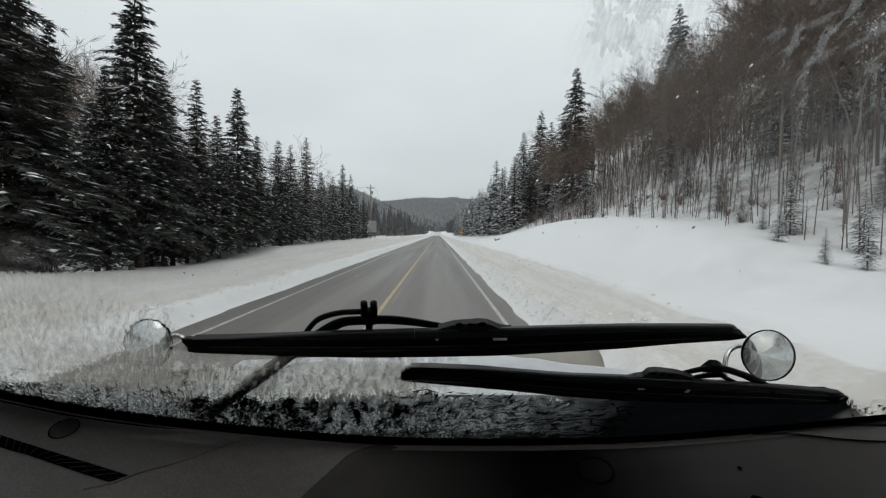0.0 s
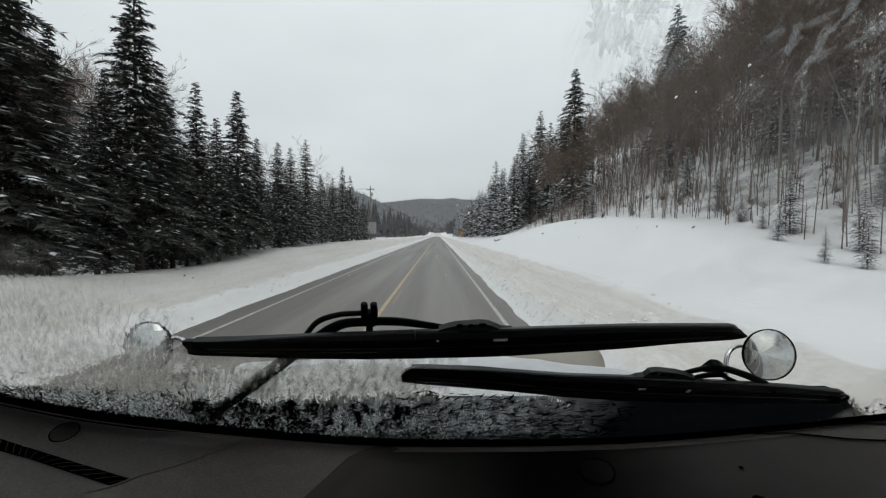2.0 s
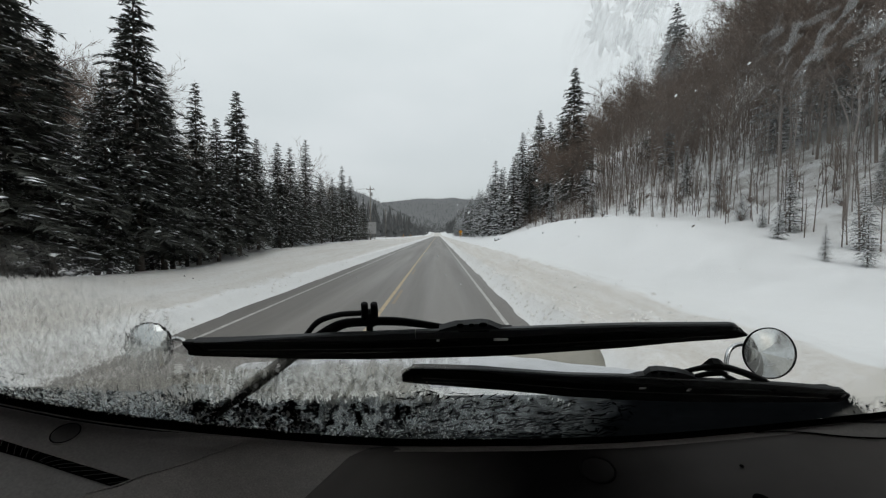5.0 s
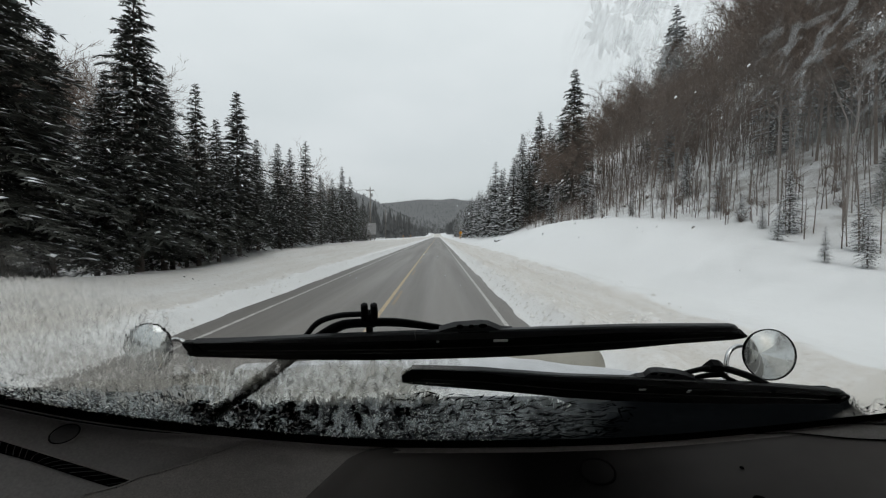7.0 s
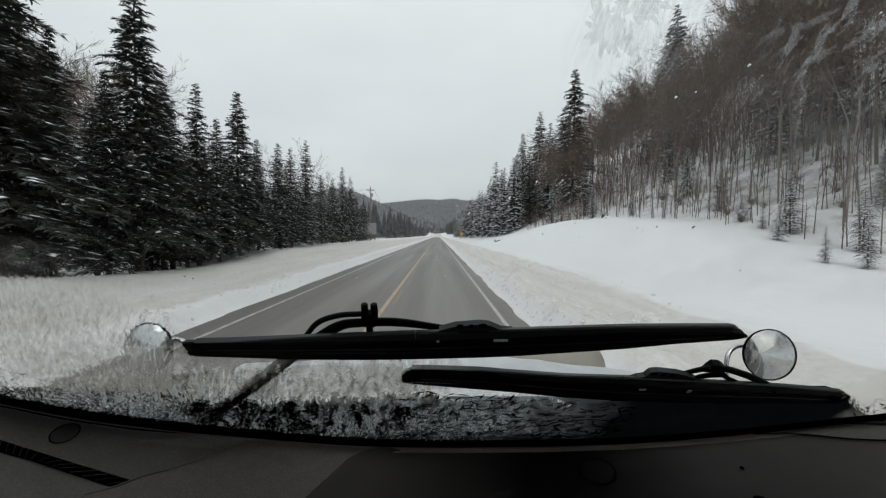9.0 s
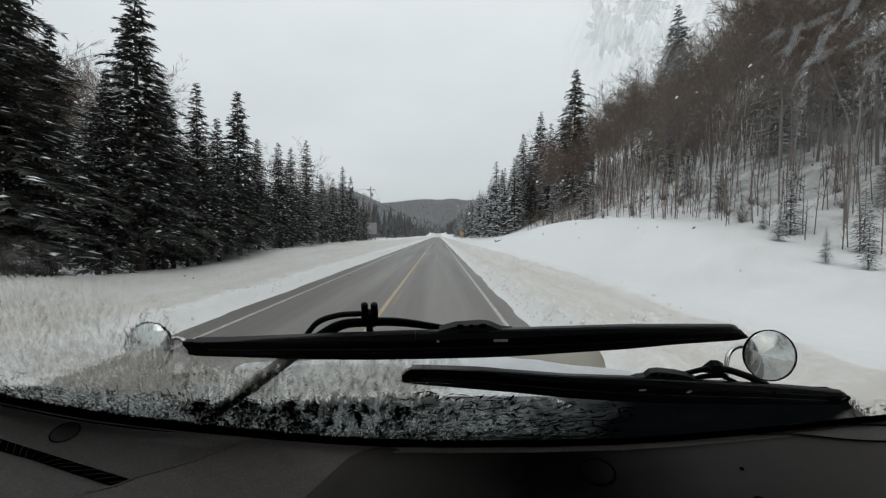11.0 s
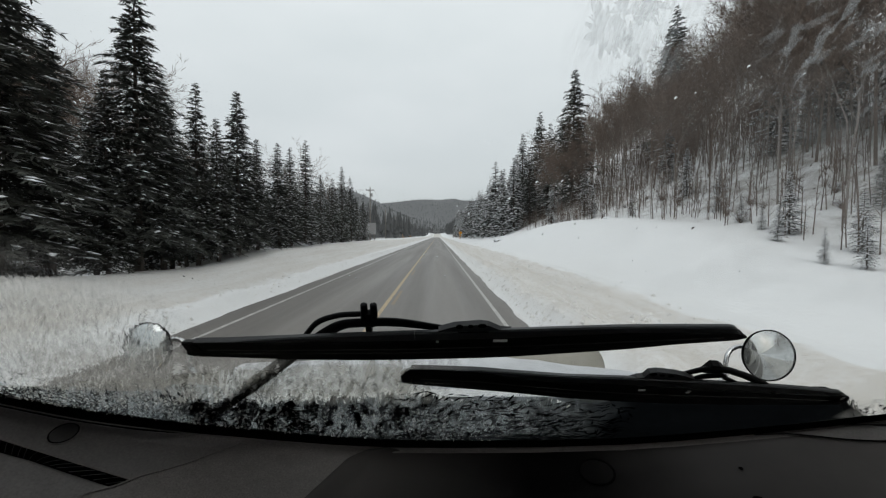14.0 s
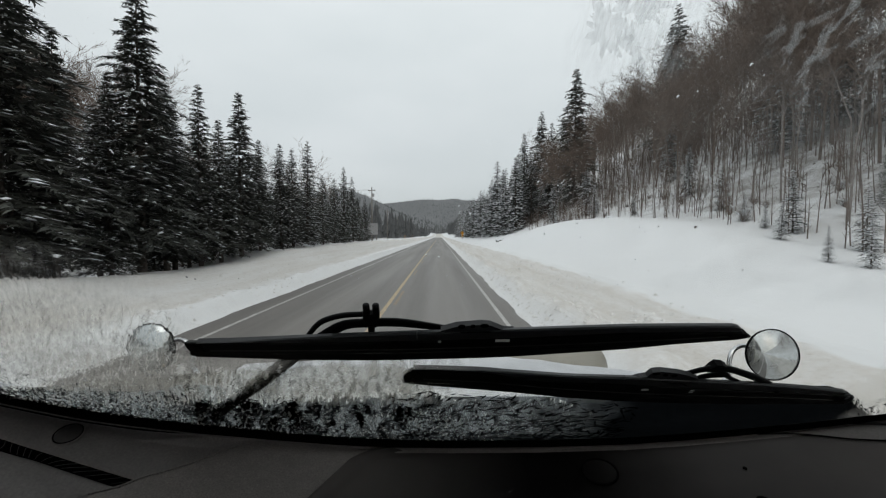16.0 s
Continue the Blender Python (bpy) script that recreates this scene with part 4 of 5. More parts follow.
FOOT = ((-0.72, -0.185), (-0.631, -0.2406), (-0.580, -0.2721), (-0.515, -0.2972), (-0.441, -0.3191), (-0.358, -0.3370), (-0.289, -0.3517), (-0.177, -0.3719), (-0.077, -0.3822), (0.025, -0.3851),
        (0.180, -0.3847), (0.333, -0.3768), (0.428, -0.3639), (0.518, -0.3474), (0.602, -0.3298), (0.665, -0.3145), (0.731, -0.2981), (0.80, -0.280))


def foot_z(x):
    """Where the glass meets the dash."""
    return float(np.interp(x, [p[0] for p in FOOT], [p[1] for p in FOOT]))


def edge_z(x):
    """Lower edge of the clear glass, above its black border."""
    return foot_z(x) + 0.0170 - 0.008 * x


def sheet(x0, x1, lo, hi, nx, nz, off):
    """A sheet lying on the glass, between two heights given as functions of x."""
    V, F = [], []
    for j in range(nz + 1):
        for i in range(nx + 1):
            x = x0 + (x1 - x0) * i / nx
            a, b = lo(x), hi(x)
            V.append(on_glass(x, a + (b - a) * j / nz, off))
    w = nx + 1
    for j in range(nz):
        for i in range(nx):
            F.append((j * w + i, j * w + i + 1, (j + 1) * w + i + 1, (j + 1) * w + i))
    return V, F


def slab(args, thick=0.00004):
    """A thin layer of water on the glass: still inside, its free face outside."""
    V0, F0 = sheet(*args)
    V1, _ = sheet(*args[:-1], args[-1] + thick)
    k = len(V0)
    F = [f for f in F0] + [tuple(i + k for i in f[::-1]) for f in F0]
    return V0 + V1, F, len(F0)


pane = obj("windshield", mesh_of("windshield", *sheet(-1.12, 1.2, lambda x: foot_z(max(-0.72, min(0.8, x))) - 0.02, lambda x: 0.34, 40, 12, 0.0), True), M_GLASS, bus, "raked windshield, wet and streaked with meltwater")
pane.visible_shadow = False
# meltwater along the foot of the glass and over the driver's corner
def wet_top(x):
    return -0.165 + 0.016 * fbm(x, 0, 9.0) - 0.10 * max(0, -x - 0.25) + 0.02 * min(0, x) - 0.075 * sstep(-0.06, 0.02, x) - 0.04 * max(0, x)


def melt_top(x):
    k = sstep(0.16, 0.42, x)
    return wet_top(x) * (1 - k) + (edge_z(x) + 0.004) * k


for name, args, mat, lab in (
        ("meltwater", (-0.74, 0.43, lambda x: edge_z(x), melt_top, 46, 8, 0.003), M_WATER, "running meltwater on the foot of the glass"),
        ("wet_streaks", (-0.80, -0.285, wet_top, lambda x: -0.005 - 0.42 * max(0, x + 0.44) + 0.012 * fbm(x, 3, 14.0), 30, 10, 0.003), M_RIPPLE, "fine wet streaks outside the wiper's sweep"),
        ("slush", (-0.74, 0.26, lambda x: edge_z(x) + 0.002, lambda x: -0.240 + 0.02 * fbm(x, 7, 8.0) + 0.10 * x * x, 40, 6, 0.005), M_SLUSH, "half-melted slush crust"),
        ("fine_slush", (-0.70, -0.37, lambda x: edge_z(x) + 0.001, lambda x: -0.234 + 0.05 * x * x + 0.006 * fbm(x, 2, 12.0), 40, 6, 0.0048), M_CRUST, "fine crust of slush"),
        ("slush_veil", (-0.12, 0.31, lambda x: edge_z(x) - 0.03, lambda x: -0.165, 24, 8, 0.0052), M_VEIL, "thin painted grey sheen on the wet glass, fading towards the cowl"),
        ("pale_veil", (-0.56, -0.27, lambda x: -0.232, lambda x: -0.125 - 0.22 * max(0, x + 0.44), 24, 8, 0.0056), M_PALE_VEIL, "thin pale film of road spray"),
        ("pale_veil", (-0.35, 0.03, lambda x: -0.252, lambda x: -0.160, 24, 8, 0.0056), M_PALE_VEIL, "thin pale film of road spray")) + (
        ("grime", (-0.80, -0.27, lambda x: edge_z(x) + 0.02, lambda x: 0.02 - 0.35 * max(0, x + 0.44), 30, 10, 0.0045), M_GRIME, "fine wet grime, its short upright streaks painted for dark refractions"),
        ("drips", (-0.33, 0.06, lambda x: -0.262, lambda x: -0.142, 30, 6, 0.0045), M_DRIPS, "upright drips of grimy water that grey what lies behind"),
        # added sheet that greys this corner in place of the shaded hood behind
        ("drips", (0.645, 0.82, lambda x: edge_z(x), lambda x: edge_z(x) + 0.055 - 0.1 * (x - 0.645), 12, 6, 0.0045), M_DRIPS, "upright drips of grimy water that grey what lies behind"),
        ("salt_smear", (0.070, 0.160, lambda x: 0.092, lambda x: 0.165, 10, 6, 0.003), M_SALT, "pale smear of dried road salt"),
        ("frost", (0.185, 0.34, lambda x: 0.075, lambda x: 0.165, 10, 6, 0.0035), M_REFLECTION, "patchy grey reflection painted on the glass"),
        ("wet_streaks", (0.585, 0.80, lambda x: edge_z(x) + 0.002, lambda x: -0.115 - 0.3 * (x - 0.585), 10, 6, 0.003), M_RIPPLE, "fine wet streaks outside the wiper's sweep"),
        ("salt_haze", (0.10, 0.80, lambda x: -0.105, lambda x: 0.20, 14, 8, 0.003), M_HAZE, "thin haze of dried road salt")):
    if mat in (M_WATER, M_RIPPLE):
        V, F, k = slab(args)
        me = mesh_of(name, V, F)
        me.materials.append(M_FLAT_WATER)
        me.materials.append(mat)
        for poly in me.polygons:
            poly.material_index = 1 if k <= poly.index < 2 * k else 0
        o = obj(name, me, None, pane, lab)
    else:
        o = obj(name, mesh_of(name, *sheet(*args), True), mat, pane, lab)
    o.visible_shadow = False


def flakes(name, mat, lab, count, seed, xr, zr, long, thin, lean, tilt, fade=1.0, lift=0.0075):
    """Slivers of ice frozen to the glass."""
    rnd = random.Random(seed)
    s = Soup()
    e1, e2 = Vector((1, 0, 0)), Vector((0, -1, RAKE)).normalized()
    for i in range(count):
        x = xr[0] + (xr[1] - xr[0]) * rnd.random() ** fade
        z0, z1 = zr(x)
        c = on_glass(x, z0 + (z1 - z0) * rnd.random() ** 1.3, lift)
        a = lean + rnd.gauss(0, 0.6)
        d, w = e1 * math.cos(a) + e2 * math.sin(a), e2 * math.cos(a) - e1 * math.sin(a)
        ln, th = long * rnd.uniform(0.3, 1.0), thin * rnd.uniform(0.5, 1.0)
        k = OUT * th * rnd.uniform(-tilt, tilt)
        s.face(c - d * ln + k, c - w * th - d * ln * rnd.uniform(-0.3, 0.3), c + d * ln - k, c + w * th + d * ln * rnd.uniform(-0.3, 0.3))
    o = tagged(obj(name, s.mesh(name), mat, pane, lab), kind="stuff")
    o.visible_shadow = False


flakes("water_ridges", M_RIDGE, "dark slivers of water frozen on the glass", 600, 5, (-0.08, 0.31), lambda x: (edge_z(x) + 0.006, -0.226 - 0.12 * max(0, x)), 0.0150, 0.0025, 0.34, 0.2, 0.9, 0.0022)
flakes("water_ridges", M_RIDGE, "short dark ticks of water on the glass", 800, 25, (-0.08, 0.24), lambda x: (edge_z(x) + 0.002, -0.275 - 0.10 * max(0, x)), 0.0055, 0.0018, 0.9, 0.2, 0.9, 0.00215)
flakes("water_ridges", M_RIDGE, "dark slivers of water frozen on the glass", 900, 15, (-0.62, -0.36), lambda x: (edge_z(x) + 0.002, -0.228 + 0.05 * x * x), 0.0080, 0.0014, 0.95, 0.2, 1.0, 0.0022)
flakes("ice_slivers", M_ICE, "slivers of ice on the wet glass", 170, 6, (-0.66, -0.12), lambda x: (edge_z(x) + 0.008, -0.225 + 0.12 * x * x), 0.010, 0.0020, 1.45, 0.5)
flakes("ice_beads", M_PALE, "pale beads of slush on the glass", 420, 7, (-0.62, 0.10), lambda x: (edge_z(x) + 0.002, -0.236), 0.0034, 0.0012, 1.2, 0.3, 1.1, 0.0019)


def runs(name, mat, lab, count, seed, xr, zr, long, wide, lift):
    """Crooked threads of water that have run down the glass."""
    rnd = random.Random(seed)
    V, F = [], []
    e1, e2 = Vector((1, 0, 0)), Vector((0, -1, RAKE)).normalized()
    for i in range(count):
        x = rnd.uniform(*xr)
        z0, z1 = zr(x)
        c = on_glass(x, z0 + (z1 - z0) * rnd.random(), lift)
        ln, w = long * rnd.uniform(0.25, 1.0), wide * rnd.uniform(0.5, 1.0)
        m = 11 if wide < 0.002 else 16
        ph = rnd.uniform(0, 90)
        side = 0.66 * -c.x / c.y + rnd.gauss(0.0, 0.12)
        k = len(V)
        for j in range(m + 1):
            q = c + (e2 + e1 * side) * ln * (j / m - 0.5) + e1 * noise.noise(Vector((ph, 0.9 * j, 0))) * max(w * 2.2, 0.0042)
            h = w * (0.2 + 0.8 * math.sin(math.pi * (j + 0.3) / (m + 0.6))) * (0.8 + 0.9 * noise.noise(Vector((ph, 1.1 * j, 7))))
            V += [q - e1 * h, q + e1 * h]
            if j:
                F.append((k + 2 * j - 2, k + 2 * j - 1, k + 2 * j + 1, k + 2 * j))
    o = tagged(obj(name, mesh_of(name, V, F), mat, pane, lab), kind="stuff")
    o.visible_shadow = False


def grime_top(x):
    return -0.066 - 0.12 * max(0.0, x + 0.45)


runs("pale_runs", M_PALE, "fine pale threads of water outside the wiper's sweep", 420, 61, (-0.60, -0.30), lambda x: (-0.215, grime_top(x)), 0.030, 0.0011, 0.0062)
runs("grey_runs", M_SHADE, "fine grey threads of water outside the wiper's sweep", 460, 62, (-0.60, -0.30), lambda x: (-0.215, grime_top(x)), 0.024, 0.0012, 0.0064)
runs("pale_runs", M_PALE, "broad pale runs of slush below the wiper", 40, 63, (-0.36, -0.04), lambda x: (-0.236, -0.172), 0.040, 0.0046, 0.0017)
runs("dark_runs", M_RIDGE, "dark runs of water on the glass", 44, 66, (-0.38, -0.02), lambda x: (edge_z(x) + 0.012, -0.262), 0.070, 0.0088, 0.0021)
runs("dark_runs", M_RIDGE, "dark runs of water on the glass", 120, 67, (-0.40, 0.02), lambda x: (edge_z(x) + 0.004, -0.250), 0.022, 0.0026, 0.00205)
runs("pale_runs", M_PALE, "crooked pale threads of slush over the dark water", 420, 69, (-0.42, 0.02), lambda x: (edge_z(x) + 0.002, -0.238), 0.015, 0.0009, 0.00190)
runs("dark_runs", M_RIDGE, "broad dark runs of water round the foot of the wiper", 64, 70, (-0.385, -0.19), lambda x: (edge_z(x) + 0.004, -0.250), 0.050, 0.0085, 0.00208)
runs("dark_runs", M_RIDGE, "dark drips at the foot of the glass", 16, 68, (0.66, 0.76), lambda x: (edge_z(x) + 0.004, edge_z(x) + 0.040), 0.024, 0.0040, 0.0021)
runs("grey_runs", M_SHADE, "grey runs of water below the wiper", 150, 64, (-0.36, -0.02), lambda x: (-0.240, -0.178), 0.034, 0.0036, 0.0016)
def patch(name, mat, lab, x, z, long, wide, lean, seed):
    """An uneven patch of ice or salt left on the glass."""
    e1, e2 = Vector((1, 0, 0)), Vector((0, -1, RAKE)).normalized()
    d, w = e1 * math.cos(lean) + e2 * math.sin(lean), e2 * math.cos(lean) - e1 * math.sin(lean)
    c = on_glass(x, z, 0.0026)
    rim = []
    for k in range(56):
        a = 2 * math.pi * k / 56
        r = max(0.25, 1 + 0.8 * noise.fractal(Vector((2.6 * math.cos(a) + seed, 2.6 * math.sin(a), seed * 0.7)), 0.7, 2.3, 5))
        rim.append(c + d * long * r * math.cos(a) + w * wide * r * math.sin(a))
    o = obj(name, mesh_of(name, [c] + rim, [(0, k + 1, (k + 1) % 56 + 1) for k in range(56)]), mat, pane, lab)
    o.visible_shadow = False


for q in ((0.2335, 0.1085, 0.0075, 0.0034, 0.55, 1.0), (0.258, 0.1215, 0.0120, 0.0050, 0.75, 2.3), (0.248, 0.1130, 0.0045, 0.0018, 0.7, 3.1), (0.219, 0.1225, 0.0085, 0.0022, 0.6, 4.4), (0.196, 0.1165, 0.0070, 0.0016, 0.7, 5.2),
          (0.268, 0.1080, 0.0060, 0.0020, 0.6, 6.7), (0.229, 0.1175, 0.0040, 0.0012, 0.6, 7.9), (0.208, 0.1105, 0.0035, 0.0012, 0.8, 8.8)):
    patch("ice_patch", M_ICE_PATCH, "thin grey patch of ice on the glass", *q)
for q in ((0.098, 0.1175, 0.0200, 0.0085, -0.75, 11.0), (0.112, 0.1290, 0.0160, 0.0080, -0.3, 12.5), (0.116, 0.1120, 0.0140, 0.0034, -0.95, 13.1), (0.126, 0.1020, 0.0120, 0.0022, -1.05, 14.6)):
    patch("salt_smear", M_SMEAR, "thin grey smear of dried salt on the glass", *q)
# drops scattered over the swept glass
rd = random.Random(77)
drops = Soup()
for i in range(130):
    x, z = rd.uniform(-0.25, 0.3), rd.uniform(-0.06, 0.14)
    r = rd.uniform(0.0004, 0.00105) * (1.4 if i % 9 == 0 else 1.0)
    c = on_glass(x, z, 0.0035)
    e1, e2 = Vector((1, 0, 0)), Vector((0, -1, RAKE)).normalized()
    k = len(drops.v)
    drops.v += [tuple(c + e1 * r * math.cos(a) + e2 * r * 1.2 * math.sin(a)) for a in [j * 1.047 for j in range(6)]] + [tuple(c + OUT * r * 0.8)]
    drops.f += [(k + j, k + (j + 1) % 6, k + 6) for j in range(6)]
tagged(obj("water_drops", drops.mesh("water_drops", True), M_FLAT_WATER, pane), kind="stuff")

# black ceramic border with its dots
border = obj("glass_border", mesh_of("glass_border", *sheet(-0.9, 0.95, lambda x: foot_z(x) - 0.06, lambda x: edge_z(x), 60, 1, -0.0015)), M_BLACK, pane, "black ceramic band round the glass")
dots = Soup()
for i in range(210):
    for r in range(2):
        x = -0.72 + i * 0.0068 + r * 0.0034
        c = on_glass(x, edge_z(x) + 0.0012 + r * 0.0034, -0.0012)
        e1, e2 = Vector((1, 0, 0)), Vector((0, -1, RAKE)).normalized()
        q = 0.0015 - 0.0004 * r
        dots.face(*[c + e1 * q * math.cos(a) + e2 * q * math.sin(a) for a in [j * 1.047 for j in range(6)]])
tagged(obj("border_dots", dots.mesh("border_dots"), M_BLACK, pane), kind="stuff")


# wipers
def along(pts, x):
    """Height on the glass of a line through a few places."""
    return float(np.interp(x, [p[0] for p in pts], [p[1] for p in pts]))


def rail(x0, x1, low, high, off0, off1, n=44):
    """A bevelled bar lying on the glass between two lines."""
    bm = bmesh.new()
    rings = []
    for i in range(n + 1):
        x = x0 + (x1 - x0) * (0.5 - 0.5 * math.cos(math.pi * i / n))
        zl, zh = along(low, x), along(high, x)
        zh = max(zh, zl + 0.0004)
        r = 0.20 * (zh - zl)
        rings.append([bm.verts.new(on_glass(x, q, o)) for q, o in ((zl + r * 0.4, off0), (zh - r * 0.4, off0), (zh, off0 + 0.3 * (off1 - off0)), (zh - r, off1), (zl + r, off1), (zl, off0 + 0.3 * (off1 - off0)))])
    for r, s in zip(rings, rings[1:]):
        for j in range(6):
            bm.faces.new((r[j], r[(j + 1) % 6], s[(j + 1) % 6], s[j]))
    bm.faces.new(rings[0][::-1])
    bm.faces.new(rings[-1])
    return bm


def lower(pts, dz):
    return [(x, z + dz) for x, z in pts]


def plate(prof, off0, off1):
    """A flat pressed plate standing on the glass."""
    bm = bmesh.new()
    ring = [[bm.verts.new(on_glass(x, z, off)) for x, z in prof] for off in (off0, off1)]
    bm.faces.new(ring[0])
    bm.faces.new(ring[1][::-1])
    for j in range(len(prof)):
        k = (j + 1) % len(prof)
        bm.faces.new((ring[0][k], ring[0][j], ring[1][j], ring[1][k]))
    return bm


UP = Matrix(((1, 0, 0), (0, *Vector((0, -1, RAKE)).normalized().yz), (0, *OUT.yz))).to_3x3().transposed().to_4x4()


def dot(x, z, rx, ry, off, mat, root, name, label=""):
    """A small round or oval hole or spot on a wiper."""
    bm = cyl(1, 1, 0.0012, None, 20)
    bmesh.ops.transform(bm, matrix=Matrix.Translation(on_glass(x, z, off)) @ UP @ Matrix.Diagonal((rx, ry, 1, 1)), verts=bm.verts)
    part(name, bm, mat, root, label)


def blade(root, top, split, lip, bottom, cuts, mount, holes, groove, slots):
    """A wiper blade: rubber lip below, carrier, grey spine above, and the pressed mount of its arm."""
    a, b = bottom[0][0], bottom[-1][0]
    part("rubber", rail(a, b, bottom, lower(lip, -0.0008), 0.0045, 0.009), M_RUBBER, root, "wet black rubber lip")
    part("carrier", rail(lip[0][0] + 0.004, lip[-1][0] - 0.002, lip, split, 0.003, 0.012), M_WIPER, root)
    mid = [(x, (along(lip, x) * 0.62 + along(split, x) * 0.38)) for x in np.linspace(a + 0.03, b - 0.03, 9)]
    part("rib", rail(a + 0.03, b - 0.03, lower(mid, -0.0007), lower(mid, 0.0007), 0.0022, 0.0045), M_WIPER_EDGE, root)
    for x0, x1 in zip(cuts, cuts[1:]):
        part("spine", rail(x0 + 0.0003, x1 - 0.0003, lower(split, 0.0005), top, 0.0035, 0.0105, 30), M_WIPER_EDGE, root, "dull grey upper edge")
    m = part("mount", plate(mount, 0.005, 0.012), M_WIPER_EDGE, root, "pressed steel mount with drilled holes")
    for x, z, rx, ry in holes:
        dot(x, z, rx, ry, 0.0046, M_BLACK, m, "hole")
    part("groove", tube([on_glass(x, z, 0.0032) for x, z in groove], [0.0008, 0.0008], 6, 3), M_BLACK, root)
    # opaque white boxes painted where daylight shows through the blade
    for x, z, rx, ry in slots:
        part("light_slot", box(2 * rx, 2 * ry, 0.001, Matrix.Translation(on_glass(x, z, 0.0024)) @ UP, 0.0003), M_SIGN_WHITE, root, "white chip standing for the daylight in a slot")


w1 = new("wiper")
w1.parent = bus
w1["label"] = "long black wiper blade parked across the glass"
blade(w1,
      [(-0.3078, -0.1340), (-0.3055, -0.1310), (-0.2968, -0.1303), (-0.2533, -0.1293), (-0.1844, -0.1248), (-0.1166, -0.1203), (-0.0266, -0.1161), (0.0822, -0.1124), (0.1477, -0.1102), (0.2128, -0.1080), (0.2786, -0.1075), (0.3418, -0.1079), (0.3524, -0.1121)],
      [(-0.3080, -0.1345), (-0.3058, -0.1312), (-0.2561, -0.1300), (-0.1880, -0.1306), (-0.1197, -0.1305), (-0.0274, -0.1284), (0.0849, -0.1250), (0.1519, -0.1209), (0.2181, -0.1169), (0.2855, -0.1164), (0.3531, -0.1160), (0.3598, -0.1187)],
      [(-0.3082, -0.1470), (-0.2632, -0.1481), (-0.1938, -0.1491), (-0.0531, -0.1481), (0.0876, -0.1432), (0.2259, -0.1365), (0.3248, -0.1270), (0.3644, -0.1227)],
      [(-0.3086, -0.1525), (-0.2997, -0.1548), (-0.2318, -0.1580), (-0.1620, -0.1617), (-0.0905, -0.1628), (-0.0290, -0.1617), (0.0539, -0.1592), (0.0897, -0.1574), (0.1598, -0.1509), (0.2284, -0.1445), (0.2939, -0.1353), (0.3593, -0.1292), (0.3704, -0.1256)],
      (-0.29, -0.0265, 0.350),
      [(0.0012, -0.1184), (0.0012, -0.1141), (0.0098, -0.1108), (0.0195, -0.1075), (0.0486, -0.1047), (0.0585, -0.1060), (0.0655, -0.1094), (0.0741, -0.1137), (0.0869, -0.1146), (0.0873, -0.1172)],
      ((0.0253, -0.1070, 0.0040, 0.0034), (0.0380, -0.1064, 0.0028, 0.0026), (0.0512, -0.1058, 0.0048, 0.0034)),
      ((0.0240, -0.1125), (0.0260, -0.1145), (0.0290, -0.1142), (0.0440, -0.1140), (0.0590, -0.1135)),
      ((0.0745, -0.1262, 0.0085, 0.0022), (-0.0001, -0.1277, 0.0017, 0.0017)))
part("arm", tube([on_glass(*q) for q in ((-0.362, -0.294, 0.010), (-0.262, -0.2207, 0.012), (-0.191, -0.1688, 0.016), (-0.155, -0.145, 0.019), (-0.119, -0.1225, 0.020), (-0.091, -0.1175, 0.020), (-0.050, -0.1168, 0.020), (-0.0035, -0.122, 0.018), (0.03, -0.1245, 0.014))],
                 [0.0115, 0.0115, 0.010, 0.0085, 0.0080, 0.0080, 0.0078, 0.0060, 0.0045], 10, 8, 0.55), M_WIPER, w1, "", True)
part("hose", tube([on_glass(*q) for q in ((-0.172, -0.150, 0.022), (-0.1613, -0.137, 0.024), (-0.1433, -0.1209, 0.025), (-0.1172, -0.1116, 0.025), (-0.0899, -0.1084, 0.024))], [0.0037, 0.0034], 8), M_RUBBER, w1, "", True)
for q in (-0.0845, -0.0735):
    part("nozzle", tube([on_glass(q - 0.004, -0.1205, 0.020), on_glass(q - 0.001, -0.107, 0.022), on_glass(q, -0.0955, 0.024)], [0.0042, 0.0046, 0.0040], 12, 4), M_RUBBER, w1, "", True)
part("clip", tube([on_glass(-0.0835, -0.130, 0.020), on_glass(-0.0795, -0.104, 0.022)], [0.0044, 0.0044], 8, 4), M_RUBBER, w1)
w2 = new("wiper")
w2.parent = bus
w2["label"] = "black wiper blade parked low on the wet glass"
